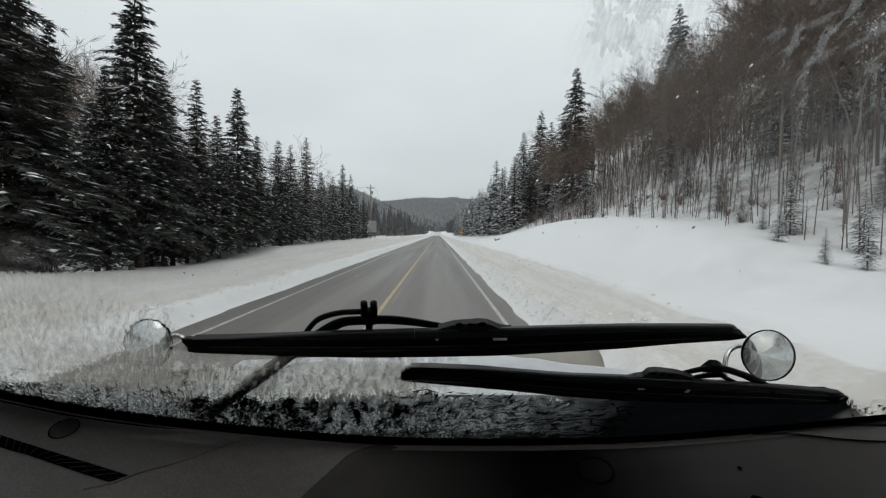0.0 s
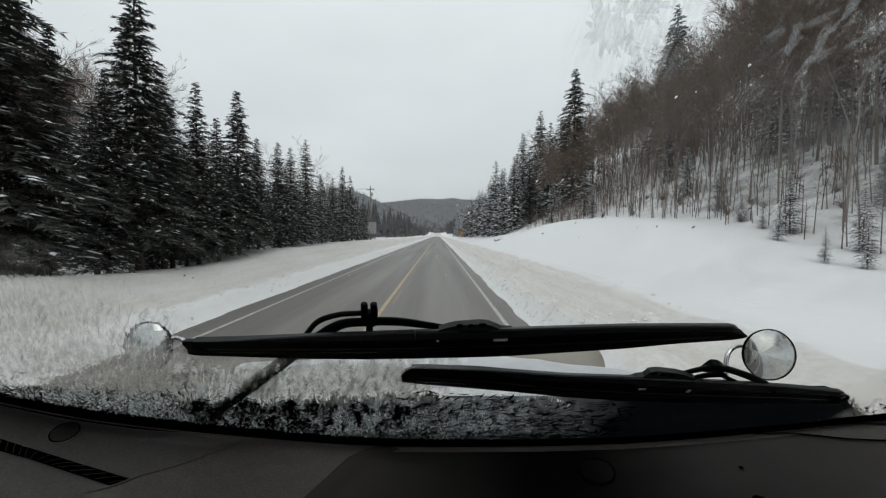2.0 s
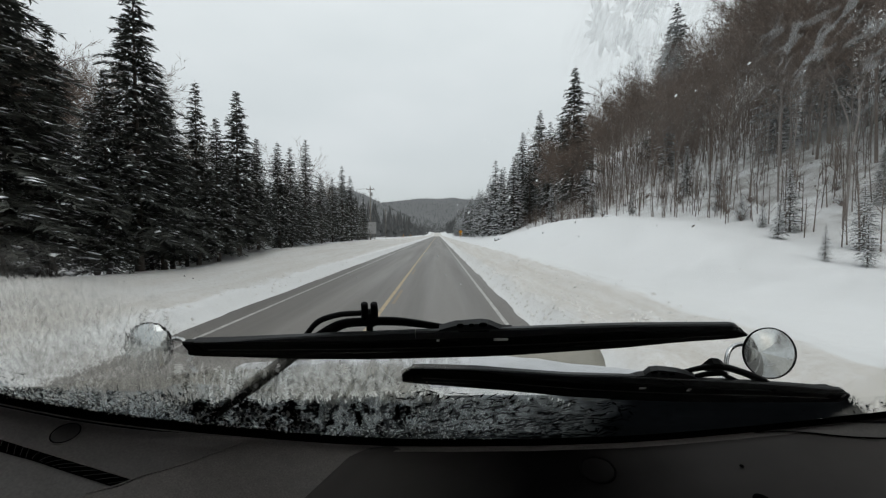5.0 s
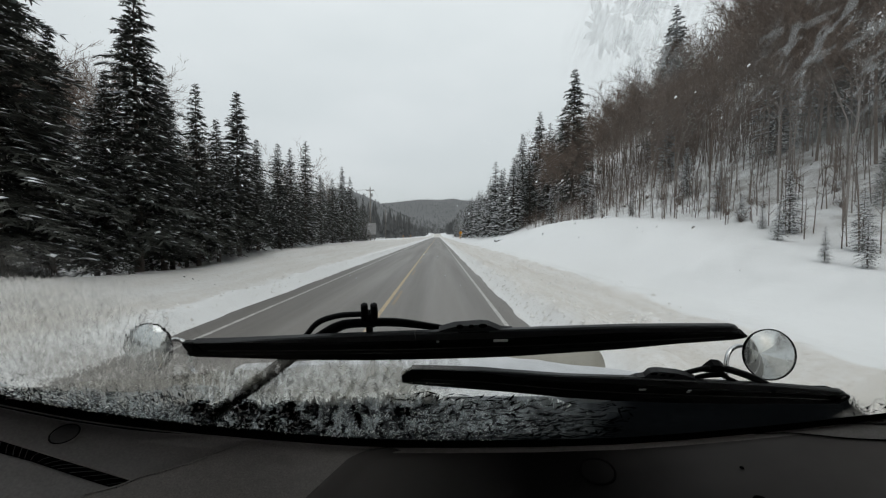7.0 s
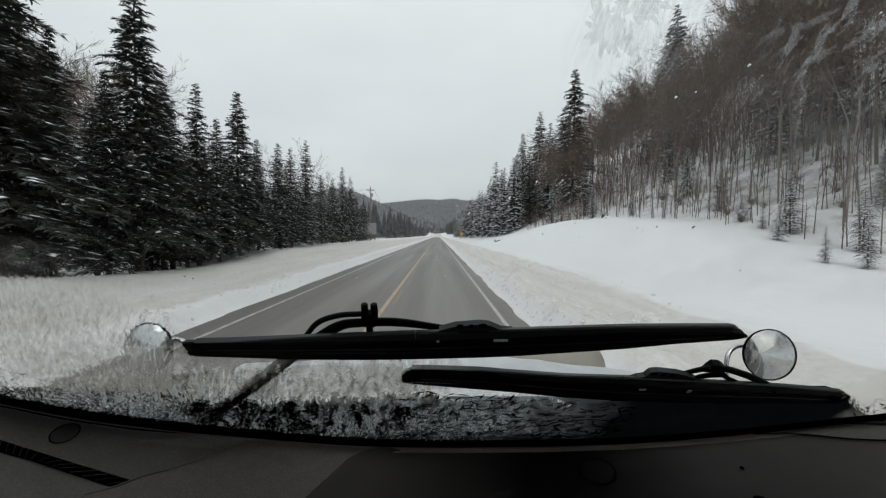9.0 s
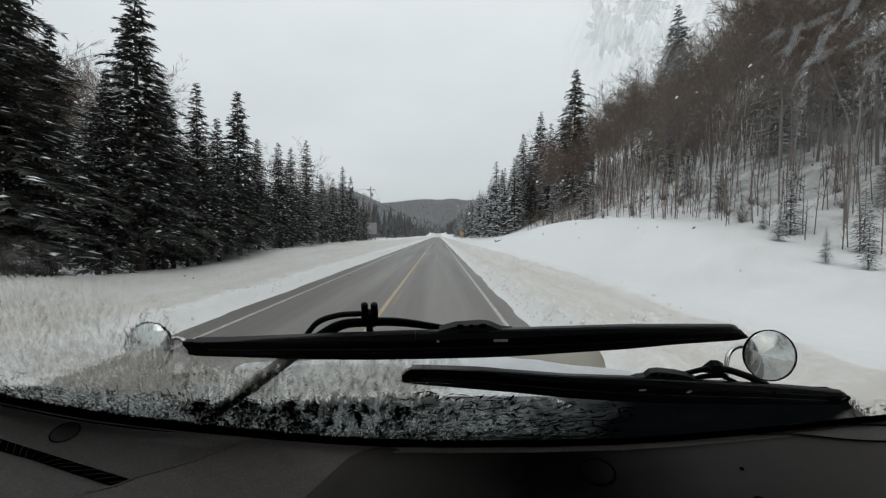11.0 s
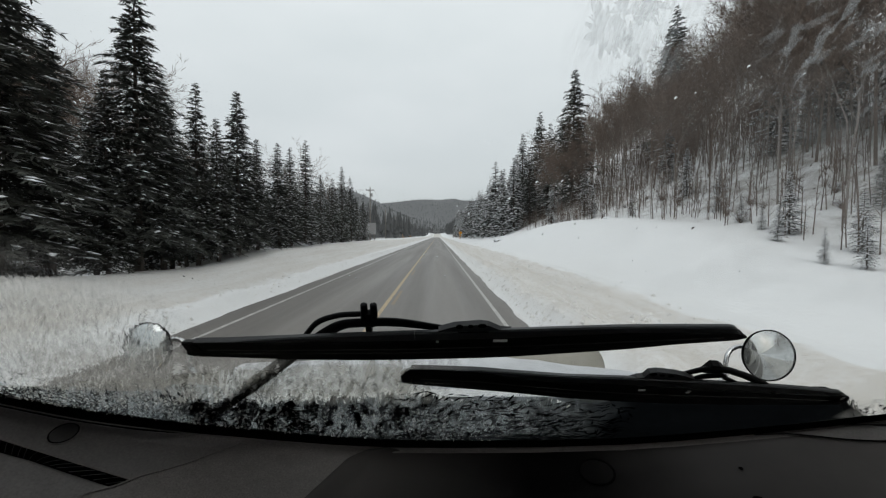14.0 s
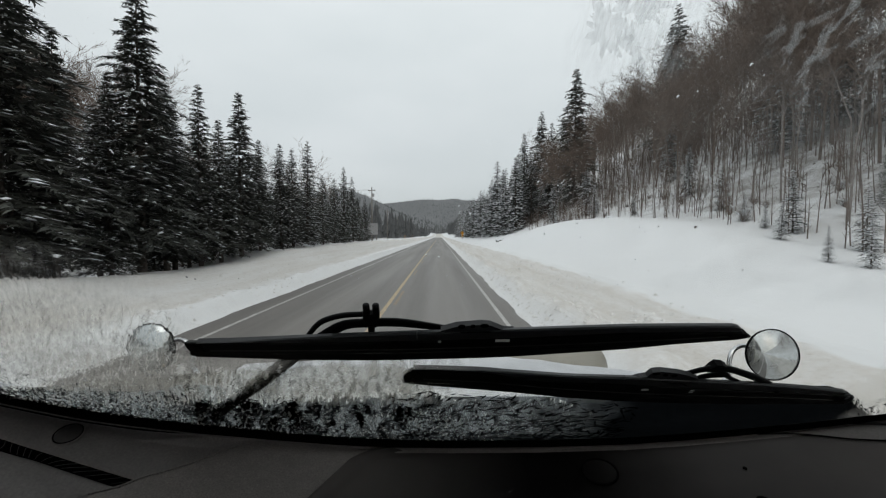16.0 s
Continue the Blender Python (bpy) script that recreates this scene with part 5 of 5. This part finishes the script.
blade(w2,
      [(-0.0523, -0.2000), (-0.0474, -0.1874), (-0.0377, -0.1790), (-0.0114, -0.1787), (0.0565, -0.1821), (0.0951, -0.1863), (0.1743, -0.1946), (0.2541, -0.1983), (0.3493, -0.2052), (0.4483, -0.2136), (0.5118, -0.2206), (0.5595, -0.2270), (0.5954, -0.2330), (0.6190, -0.2360), (0.6215, -0.2400)],
      [(-0.0528, -0.2006), (-0.0472, -0.1882), (-0.0358, -0.1796), (-0.0116, -0.1794), (0.0575, -0.1852), (0.0971, -0.1941), (0.1792, -0.2063), (0.2624, -0.2127), (0.3616, -0.2214), (0.4632, -0.2290), (0.5266, -0.2340), (0.5725, -0.2379), (0.6058, -0.2421), (0.6222, -0.2450)],
      [(-0.0529, -0.2050), (0.0196, -0.2094), (0.1008, -0.2190), (0.1861, -0.2317), (0.2736, -0.2408), (0.3747, -0.2461), (0.4946, -0.2503), (0.6230, -0.2590)],
      [(-0.0525, -0.2060), (-0.0318, -0.2110), (0.0198, -0.2188), (0.1023, -0.2301), (0.1895, -0.2448), (0.2788, -0.2544), (0.3696, -0.2614), (0.4595, -0.2640), (0.5478, -0.2645), (0.6225, -0.2640)],
      (-0.035, 0.2560, 0.598),
      [(0.2675, -0.2049), (0.2760, -0.1995), (0.2847, -0.1978), (0.2877, -0.1885), (0.2977, -0.1868), (0.3258, -0.1911), (0.3421, -0.1959), (0.3595, -0.2033), (0.3691, -0.2132)],
      ((0.2935, -0.1905, 0.0050, 0.0030), (0.3075, -0.1935, 0.0034, 0.0024), (0.3200, -0.1945, 0.0044, 0.0030)),
      ((0.3080, -0.2045), (0.3220, -0.2080), (0.3380, -0.2095), (0.3480, -0.2145)),
      ((0.3630, -0.2250, 0.0028, 0.0011), (0.3630, -0.2286, 0.0028, 0.0011), (0.2930, -0.2222, 0.0050, 0.0020)))
dot(0.6080, -0.2445, 0.0020, 0.0046, 0.0026, M_TRIM, w2, "end_clip", "worn grey end clip")
part("arm", tube([on_glass(*q) for q in ((0.3435, -0.205, 0.014), (0.3559, -0.1991, 0.014), (0.368, -0.1945, 0.014), (0.3799, -0.1925, 0.014), (0.3999, -0.1946, 0.014), (0.4203, -0.2010, 0.014), (0.4482, -0.2110, 0.013), (0.4751, -0.2225, 0.010), (0.4950, -0.2330, 0.006))],
                 [0.0040, 0.0046, 0.0052, 0.0058, 0.0060, 0.0058, 0.0060, 0.0066, 0.006], 10, 8, 0.7), M_WIPER, w2, "", True)
part("strut", tube([on_glass(*q) for q in ((0.3607, -0.2125, 0.012), (0.372, -0.2075, 0.012), (0.3885, -0.2040, 0.012), (0.401, -0.2040, 0.012), (0.412, -0.2105, 0.012), (0.4300, -0.2170, 0.010))], [0.003, 0.0052, 0.006, 0.004, 0.003], 8, 6, 0.7), M_WIPER, w2, "", True)
part("clip", plate(((0.3720, -0.1990), (0.3735, -0.1895), (0.3755, -0.1842), (0.3861, -0.1852), (0.3960, -0.1905), (0.4020, -0.1985)), 0.012, 0.021), M_RUBBER, w2)


# dashboard
def dash_edge(x):
    return max(-0.72, min(0.80, x))


BOUND = ((-0.02, -0.322), (0.0086, -0.3299), (0.0213, -0.3451), (0.0473, -0.3755), (0.0654, -0.4022), (0.0797, -0.4279), (0.0960, -0.4463), (0.1095, -0.4701), (0.20, -0.62), (0.40, -0.95))


def sunk(x, d):
    """How far a place lies inside the sunken panel on the driver's side, 0 to 1."""
    b = float(np.interp(d, [p[0] for p in BOUND], [p[1] for p in BOUND]))
    k = sstep(-0.0015, 0.0045, b - x)
    return k * max(sstep(-0.002, 0.012, d), sstep(-0.36, -0.50, x)) if x > -0.52 else k


def dash_z(x, d):
    """Height of the dash d metres back from the foot of the glass."""
    return foot_z(x) - 0.003 - 0.28 * d - 0.012 * sunk(x, d)


def dash_at(x, d, up=0.0):
    xe = dash_edge(x)
    drop = 1.6 * max(0.0, d - 0.30)
    z = dash_z(xe, min(d, 0.30)) + up - drop
    return loc(x, min(glass_y(foot_z(xe)) - d, glass_y(z) - 0.0035), z)


xs = list(np.linspace(-0.98, -0.66, 10, endpoint=False)) + list(np.linspace(-0.66, -0.31, 150, endpoint=False)) + list(np.linspace(-0.31, 1.0, 70))
ds = list(np.linspace(-0.014, 0.13, 74, endpoint=False)) + list(np.linspace(0.13, 0.40, 16))
V = [dash_at(x, d) for d in ds for x in xs]
F = [(j * len(xs) + i, j * len(xs) + i + 1, (j + 1) * len(xs) + i + 1, (j + 1) * len(xs) + i) for j in range(len(ds) - 1) for i in range(len(xs) - 1)]
me = mesh_of("dashboard", V, F, True)
me.materials.append(M_DASH)
me.materials.append(M_PANEL)
for poly in me.polygons:
    i, j = poly.index % (len(xs) - 1), poly.index // (len(xs) - 1)
    poly.material_index = 1 if sunk(xs[i] + 0.001, ds[j] + 0.001) > 0.55 else 0
dash = obj("dashboard", me, None, bus, "dull grey-brown vinyl dashboard with a sunken panel, slightly dusty")
edge = [dash_at(x + 0.0010, d, 0.0006 + 0.0005) for d, x in BOUND[1:8]]
part("panel_edge", tube(edge, [0.0006, 0.0013, 0.0014, 0.0014], 6, 6), M_DASH, dash, "rolled edge of the sunken panel", True)


def pad_left(d):
    return float(np.interp(d, (0.0, 0.004, 0.009, 0.025, 0.0555, 0.0978, 0.20, 0.35), (-0.072, -0.092, -0.1156, -0.1416, -0.1621, -0.1887, -0.25, -0.33)))


# dark moulded pad over the middle and far side of the dash, shade painted in
grid = []
for j in range(41):
    d = 0.0045 + 0.285 * (j / 40) ** 1.3
    row = []
    for i in range(71):
        u = i / 70
        x = pad_left(d) - 0.012 + (0.81 - pad_left(d)) * u ** 1.5
        s = min(1.0, (x - pad_left(d) + 0.012) / 0.045)
        ridge = 0.0032 * math.sin(math.pi * min(1.0, s * 1.25)) - 0.0028 * sstep(0.7, 1.0, s)
        row.append(dash_at(x, d, -0.0006 + 0.0026 * sstep(0, 0.2, s) + ridge + 0.0022 * sstep(0.0, 0.012, d - 0.0045)))
    grid.append(row)
V, F = [p for row in grid for p in row], [(j * 71 + i, j * 71 + i + 1, (j + 1) * 71 + i + 1, (j + 1) * 71 + i) for j in range(40) for i in range(70)]
pad = obj("pad", mesh_of("pad", V, F, True), M_PAD, dash, "matt black moulded pad over the middle of the dash, its shade painted, paler at its ends")
for x, d, rx, ry, turn, up in ((-0.5600, 0.0145, 0.0150, 0.0172, 0, 0.0012), (0.2673, 0.0543, 0.0275, 0.0235, 8, 0.0042)):
    tilt = math.atan((dash_z(x, d - 0.01) - dash_z(x, d + 0.01)) / 0.02)
    roll = -math.atan((dash_z(x + 0.01, d) - dash_z(x - 0.01, d)) / 0.02)
    skew = math.degrees(math.atan((glass_y(foot_z(x + 0.01)) - glass_y(foot_z(x - 0.01))) / 0.02))
    m = Matrix.Translation(dash_at(x, d, up)) @ pose(0, 0, 0, math.degrees(tilt), math.degrees(roll), 0) @ pose(0, 0, 0, 0, 0, 0.4 * skew + turn)
    bm = bmesh.new()
    rings = []
    for j in range(8):
        q = j / 7
        rings.append([bm.verts.new((rx * q * math.cos(a), ry * q * math.sin(a), 0.0006 * (1 - q * q) + 0.0006 * noise.noise(Vector((9 * q * math.cos(a), 3 * q * math.sin(a) + x * 40, 1)))))
                      for a in [math.pi * k / 20 for k in range(40)]] if j else [bm.verts.new((0, 0, 0.0006))])
    for k in range(40):
        bm.faces.new((rings[0][0], rings[1][k], rings[1][(k + 1) % 40]))
    for a, b in zip(rings[1:], rings[2:]):
        for k in range(40):
            bm.faces.new((a[k], b[k], b[(k + 1) % 40], a[(k + 1) % 40]))
    bmesh.ops.transform(bm, matrix=m, verts=bm.verts)
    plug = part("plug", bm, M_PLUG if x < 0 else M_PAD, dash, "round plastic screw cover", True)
    groove = [m @ Vector((rx * 1.03 * math.cos(a), ry * 1.03 * math.sin(a), 0.0004)) for a in [math.pi * k / 16 for k in range(33)]]
    part("gap", tube(groove, [0.0009 if x < 0 else 0.0017] * 2, 5, 2), M_BLACK, plug, "", True)
    if x < 0:
        lipr = [m @ Vector((rx * 1.13 * math.cos(a), ry * 1.13 * math.sin(a), -0.0003)) for a in [math.pi * k / 16 for k in range(33)]]
        part("rim", tube(lipr, [0.0011, 0.0011], 6, 2), M_DASH, plug, "", True)
# demister vent with its slats, in the sunken panel
VT, VL = ((-0.70, 0.020), (-0.6041, 0.0395), (-0.5737, 0.0456), (-0.5053, 0.0607), (-0.4366, 0.0764)), ((-0.70, 0.038), (-0.5915, 0.0563), (-0.5621, 0.0612), (-0.5283, 0.0697), (-0.4528, 0.0882))


def vent_at(t, s, up):
    def pt(L):
        k = t * (len(L) - 1)
        i = min(int(k), len(L) - 2)
        return Vector(L[i]) + (Vector(L[i + 1]) - Vector(L[i])) * (k - i)
    q = pt(VT) + (pt(VL) - pt(VT)) * s
    return dash_at(q.x, q.y, up)


V, F = [], []
for i in range(41):
    V += [vent_at(i / 40, s, u) for s, u in ((0.0, 0.0016), (0.14, -0.0015), (0.86, -0.0015), (1.0, 0.0016))]
    if i:
        F += [(4 * i - 4 + k, 4 * i - 3 + k, 4 * i + 1 + k, 4 * i + k) for k in range(3)]
for i in range(0, 164, 4):
    V[i + 1], V[i + 2] = V[i + 1] + Vector((0, 0, 0.0028)), V[i + 2] + Vector((0, 0, 0.0028))
vent_ob = obj("vent", mesh_of("vent", V, F, True), M_BLACK, dash, "long black demister slot")
part("vent_rim", tube([vent_at(i / 12, -0.10, 0.0008) for i in range(13)], [0.0014, 0.0014], 6, 3), M_DASH, vent_ob, "", True)
for i in range(18):
    t = (i + 0.5) / 18
    part("slat", tube([vent_at(max(0, t - 0.012), 0.92, 0.0024), vent_at(t, 0.5, 0.0026), vent_at(min(1, t + 0.016), 0.10, 0.0024)], [0.0004, 0.0004], 5, 2), M_SLAT, vent_ob)
# paler trim in the far corner, its edge seam and a dark inlay
V, F = [], []
SEAM = ((0.53, 0.0018), (0.5509, 0.0030), (0.5812, 0.0060), (0.5988, 0.0092), (0.6268, 0.0182), (0.6556, 0.0284), (0.6957, 0.0379), (0.80, 0.055), (0.95, 0.07))


def seam_d(x):
    return float(np.interp(x, [p[0] for p in SEAM], [p[1] for p in SEAM]))


for j in range(9):
    for i in range(31):
        x = 0.53 + 0.40 * i / 30
        d = 0.0012 + max(0.0, seam_d(x) - 0.0012) * j / 8
        V.append(dash_at(x, d, min(0.0046, 0.6 * d) - 0.0020 * (j / 8) ** 4 + 0.0004))
F = [(j * 31 + i, j * 31 + i + 1, (j + 1) * 31 + i + 1, (j + 1) * 31 + i) for j in range(8) for i in range(30)]
trim = obj("corner_trim", mesh_of("corner_trim", V, F, True), M_TRIM, dash, "paler grey trim in the corner")
part("seam", tube([dash_at(x, seam_d(x) + 0.0012, 0.0044) for x in (0.545, 0.5812, 0.5988, 0.6268, 0.6556, 0.6957, 0.76, 0.82)], [0.0009, 0.0013], 6), M_BLACK, dash, "", True)
part("inlay", tube([dash_at(x, d, 0.0054) for x, d in ((0.6778, 0.0033), (0.70, 0.0085), (0.7193, 0.0130), (0.78, 0.022))], [0.0008, 0.0026], 6, 4), M_DASH_DARK, trim, "dark groove in the trim", True)
part("stud", cyl(0.0030, 0.0026, 0.002, Matrix.Translation(dash_at(0.4842, 0.0624, 0.0046)), 12), M_BLACK, pad)
part("stud", cyl(0.011, 0.010, 0.003, Matrix.Translation(dash_at(0.473, 0.1150, 0.0040)), 16), M_BLACK, pad)
part("foot_seal", tube([on_glass(x, foot_z(x) - 0.0010, -0.0018) for x in [-0.72 + 0.08 * i for i in range(20)]], [0.0013, 0.0013], 6, 4), M_SEAL, dash, "thin grey seal at the foot of the glass", True)

# cowl, hood and wings
cowl = Soup()
nn = 60
for i in range(nn):
    for j in range(5):
        q = []
        for di, dj in ((0, 0), (1, 0), (1, 1), (0, 1)):
            x = -0.95 + 1.9 * (i + di) / nn
            t = (j + dj) / 5
            xe = max(-0.78, min(0.84, x))
            y0 = glass_y(edge_z(xe) + 0.004) + 0.004
            yy = y0 + (1.12 - y0) * t
            z0 = edge_z(xe) + 0.004
            far = -0.515 + 0.05 * sstep(0.28, 0.41, x) - 0.085 * sstep(0.665, 0.705, x)
            q.append(loc(max(-1.15, min(1.2, x * yy / y0)), yy, z0 + (far - z0) * t ** 0.8))
        cowl.face(*q)
    q = []
    for di, dz in ((0, -0.05), (1, -0.05), (1, 0.004), (0, 0.004)):
        x = -0.95 + 1.9 * (i + di) / nn
        e = edge_z(max(-0.78, min(0.84, x))) + dz
        q.append(loc(x, glass_y(e) + 0.004, e))
    cowl.face(*q)
obj("cowl", cowl.mesh("cowl", True), M_COWL, bus, "wet black cowl below the windshield")
hood = bmesh.new()
rows = []
for j in range(15):
    t = j / 14
    yy = 1.08 + 1.05 * t
    half = 0.86 - 0.10 * t
    zc = -0.475 - 0.20 * t - 0.30 * max(0, t - 0.82) ** 1.5 * 6
    rows.append([hood.verts.new(loc(CX + half * u, yy, zc - 0.10 * abs(u) ** 4 - (0.55 if abs(u) > 1 else 0))) for u in (-1.04, -1, -0.97, -0.85, -0.6, -0.3, 0, 0.3, 0.6, 0.85, 0.97, 1, 1.04)])
for a, b in zip(rows, rows[1:]):
    for i in range(len(a) - 1):
        hood.faces.new((a[i], a[i + 1], b[i + 1], b[i]))
hood.faces.new([v for v in rows[-1]])
part("hood", hood, M_WHITE, bus, "white hood wet with melting snow", True)
for sx in (-1, 1):
    # rounded wing over each front wheel
    bm = bmesh.new()
    rr = []
    for j in range(17):
        a = math.pi * j / 16
        rr.append([bm.verts.new(loc(CX + sx * q, 1.62 + 0.62 * math.cos(a) * k, -1.70 + 0.98 * math.sin(a) ** 0.7 * k2)) for q, k, k2 in ((0.80, 1.0, 1.02), (1.0, 1.0, 1.0), (1.12, 0.98, 0.97), (1.17, 0.94, 0.90), (1.18, 0.9, 0.84))])
    for a, b in zip(rr, rr[1:]):
        for i in range(4):
            bm.faces.new((a[i], a[i + 1], b[i + 1], b[i]))
    part("wing", bm, M_CREAM, bus, "", True)
    for yy in (1.62, -2.6):
        wheel = part("wheel", cyl(0.48, 0.48, 0.26, Matrix.Translation((sx * 0.98, yy, 0.485)) @ pose(0, 0, 0, 0, 90, 0), 32, 0.04), M_RUBBER, bus, "black rubber tyre")
        part("rim", cyl(0.27, 0.25, 0.04, Matrix.Translation((sx * 1.12, yy, 0.485)) @ pose(0, 0, 0, 0, 90 * sx, 0), 24, 0.01), M_SIGN_GREY, wheel)
part("nose", box(1.55, 0.12, 0.85, pose(0, 2.12, 1.15), 0.05), M_CREAM, bus)
part("bumper", box(2.2, 0.18, 0.28, pose(0, 2.3, 0.62), 0.04), M_BLACK, bus)
part("chassis", box(1.4, 6.2, 0.2, pose(0, -0.9, 0.68), 0.02), M_BLACK, bus)
# rounded shoulder of the wing behind the snow on the hood
bm = bmesh.new()
rr = []
for j in range(9):
    t = j / 8
    rr.append([])
    for i in range(15):
        a = math.pi * 0.5 * max(0.0, (i - 6) / 8)
        w = 0.14
        x = 0.16 + 0.632 * min(i, 6) / 6 + w * math.sin(a)
        top = -0.585 - 0.17 * (1 - math.cos(a))
        rr[-1].append(bm.verts.new(loc(x, 1.98 + 0.34 * t, top - 0.05 * t * t - (0.22 if j == 0 else 0))))
for p, q in zip(rr, rr[1:]):
    for i in range(14):
        bm.faces.new((p[i], p[i + 1], q[i + 1], q[i]))
part("wing_shoulder", bm, M_CREAM, bus, "cream rounded shoulder of the wing", True)
# wet snow lying along the back of the hood
bm = bmesh.new()
rr = []
for i in range(41):
    x = -0.72 + 1.50 * i / 40
    crest = -0.450 - 0.117 * max(0.0, x - 0.25) - 0.02 * sstep(-0.2, -0.7, x) + 0.004 * fbm(x, 2, 5.0)
    rr.append([bm.verts.new(loc(x, 1.32 + 0.17 * math.cos(math.pi * k / 10), crest - 0.12 + 0.12 * math.sin(math.pi * k / 10) ** 0.8)) for k in range(11)])
for p, q in zip(rr, rr[1:]):
    for k in range(10):
        bm.faces.new((p[k], p[k + 1], q[k + 1], q[k]))
part("hood_snow", bm, M_WET_SNOW, bus, "wet snow lying along the back of the hood", True)
# shell of the cab, with its side windows
for nm, dims, at, mat in (("floor", (2.3, 4.4, 0.06), (0, -1.75, 0.98), M_LINING), ("roof", (2.36, 4.3, 0.06), (0, -2.05, 2.95), M_LINING), ("rear_wall", (2.3, 0.06, 1.95), (0, -3.95, 1.97), M_LINING),
                          ("firewall", (2.3, 0.05, 0.80), (0, 0.80, 1.36), M_BLACK), ("header", (2.3, 0.12, 0.36), (0, 0.02, 2.76), M_LINING)):
    part(nm, box(*dims, pose(*at), 0.01), mat, bus)
for sx in (-1, 1):
    part("side_wall", box(0.06, 4.6, 0.95, pose(sx * 1.19, -1.65, 1.42), 0.01), M_CREAM, bus)
    part("side_rail", box(0.06, 4.2, 0.30, pose(sx * 1.19, -2.0, 2.79), 0.01), M_CREAM, bus)
    for yy in (-0.9, -2.4, -3.9):
        part("pillar", box(0.06, 0.14, 0.80, pose(sx * 1.19, yy, 2.28), 0.01), M_CREAM, bus)
    p0, p1 = loc(CX + sx * 1.17, 0.70, -0.42), loc(CX + sx * 1.17, 0.02, 0.40)
    part("windshield_pillar", tube([p0, (p0 + p1) / 2, p1], [0.05, 0.05], 10, 4), M_CREAM, bus)


# round mirrors on their arms
def mirror(x, y, z, r, sx, tilt):
    mroot = new("mirror")
    mroot.parent = bus
    mroot["label"] = "round convex mirror on a bent metal arm"
    m = Matrix.Translation(loc(x, y, z)) @ pose(0, 0, 0, 90 + tilt[0], 0, tilt[1])
    bm = bmesh.new()
    rings = []
    for j in range(9):
        q = r * 0.985 * j / 8
        dz = 0.034 * (1 - (j / 8) ** 2)
        rings.append([bm.verts.new((q * math.cos(a), q * math.sin(a), dz)) for a in [2 * math.pi * k / 48 for k in range(48)]] if j else [bm.verts.new((0, 0, dz))])
    for k in range(48):
        bm.faces.new((rings[0][0], rings[1][k], rings[1][(k + 1) % 48]))
    for a, b in zip(rings[1:], rings[2:]):
        for k in range(48):
            bm.faces.new((a[k], b[k], b[(k + 1) % 48], a[(k + 1) % 48]))
    bmesh.ops.transform(bm, matrix=m, verts=bm.verts)
    part("glass", bm, M_MIRROR, mroot, "convex mirror glass", True)
    bm = bmesh.new()
    prof = [(0.978, 0.004), (0.995, 0.005), (1.01, 0.0), (0.98, -0.012), (0.85, -0.03), (0.3, -0.065), (0.0, -0.066)]
    rings = [[bm.verts.new((r * q * math.cos(a), r * q * math.sin(a), dz)) for a in [2 * math.pi * k / 40 for k in range(40)]] for q, dz in prof[:-1]]
    for a, b in zip(rings, rings[1:]):
        for k in range(40):
            bm.faces.new((a[k], a[(k + 1) % 40], b[(k + 1) % 40], b[k]))
    bm.faces.new(rings[-1])
    bmesh.ops.transform(bm, matrix=m, verts=bm.verts)
    part("shell", bm, M_BLACK, mroot, "black mirror shell", True)
    c = loc(x, y, z)
    part("arm", tube([c + Vector((-sx * 0.02, 0.06, 0.0)), c + Vector((-sx * 0.08, 0.08, 0.02)), c + Vector((-sx * 0.140, 0.07, -0.005)), c + Vector((-sx * 0.165, 0.06, -0.06)), c + Vector((-sx * 0.165, 0.06, -0.12)), c + Vector((-sx * 0.30, 0.05, -0.26)), c + Vector((-sx * 0.48, 0.04, -0.36))],
                     [0.011, 0.011], 10), M_CHROME, mroot, "", True)


mirror(1.617, 1.77, -0.5805, 0.124, 1, (-4.4, -4.0))
mirror(-1.382, 1.77, -0.538, 0.120, -1, (-4.2, -3.5))
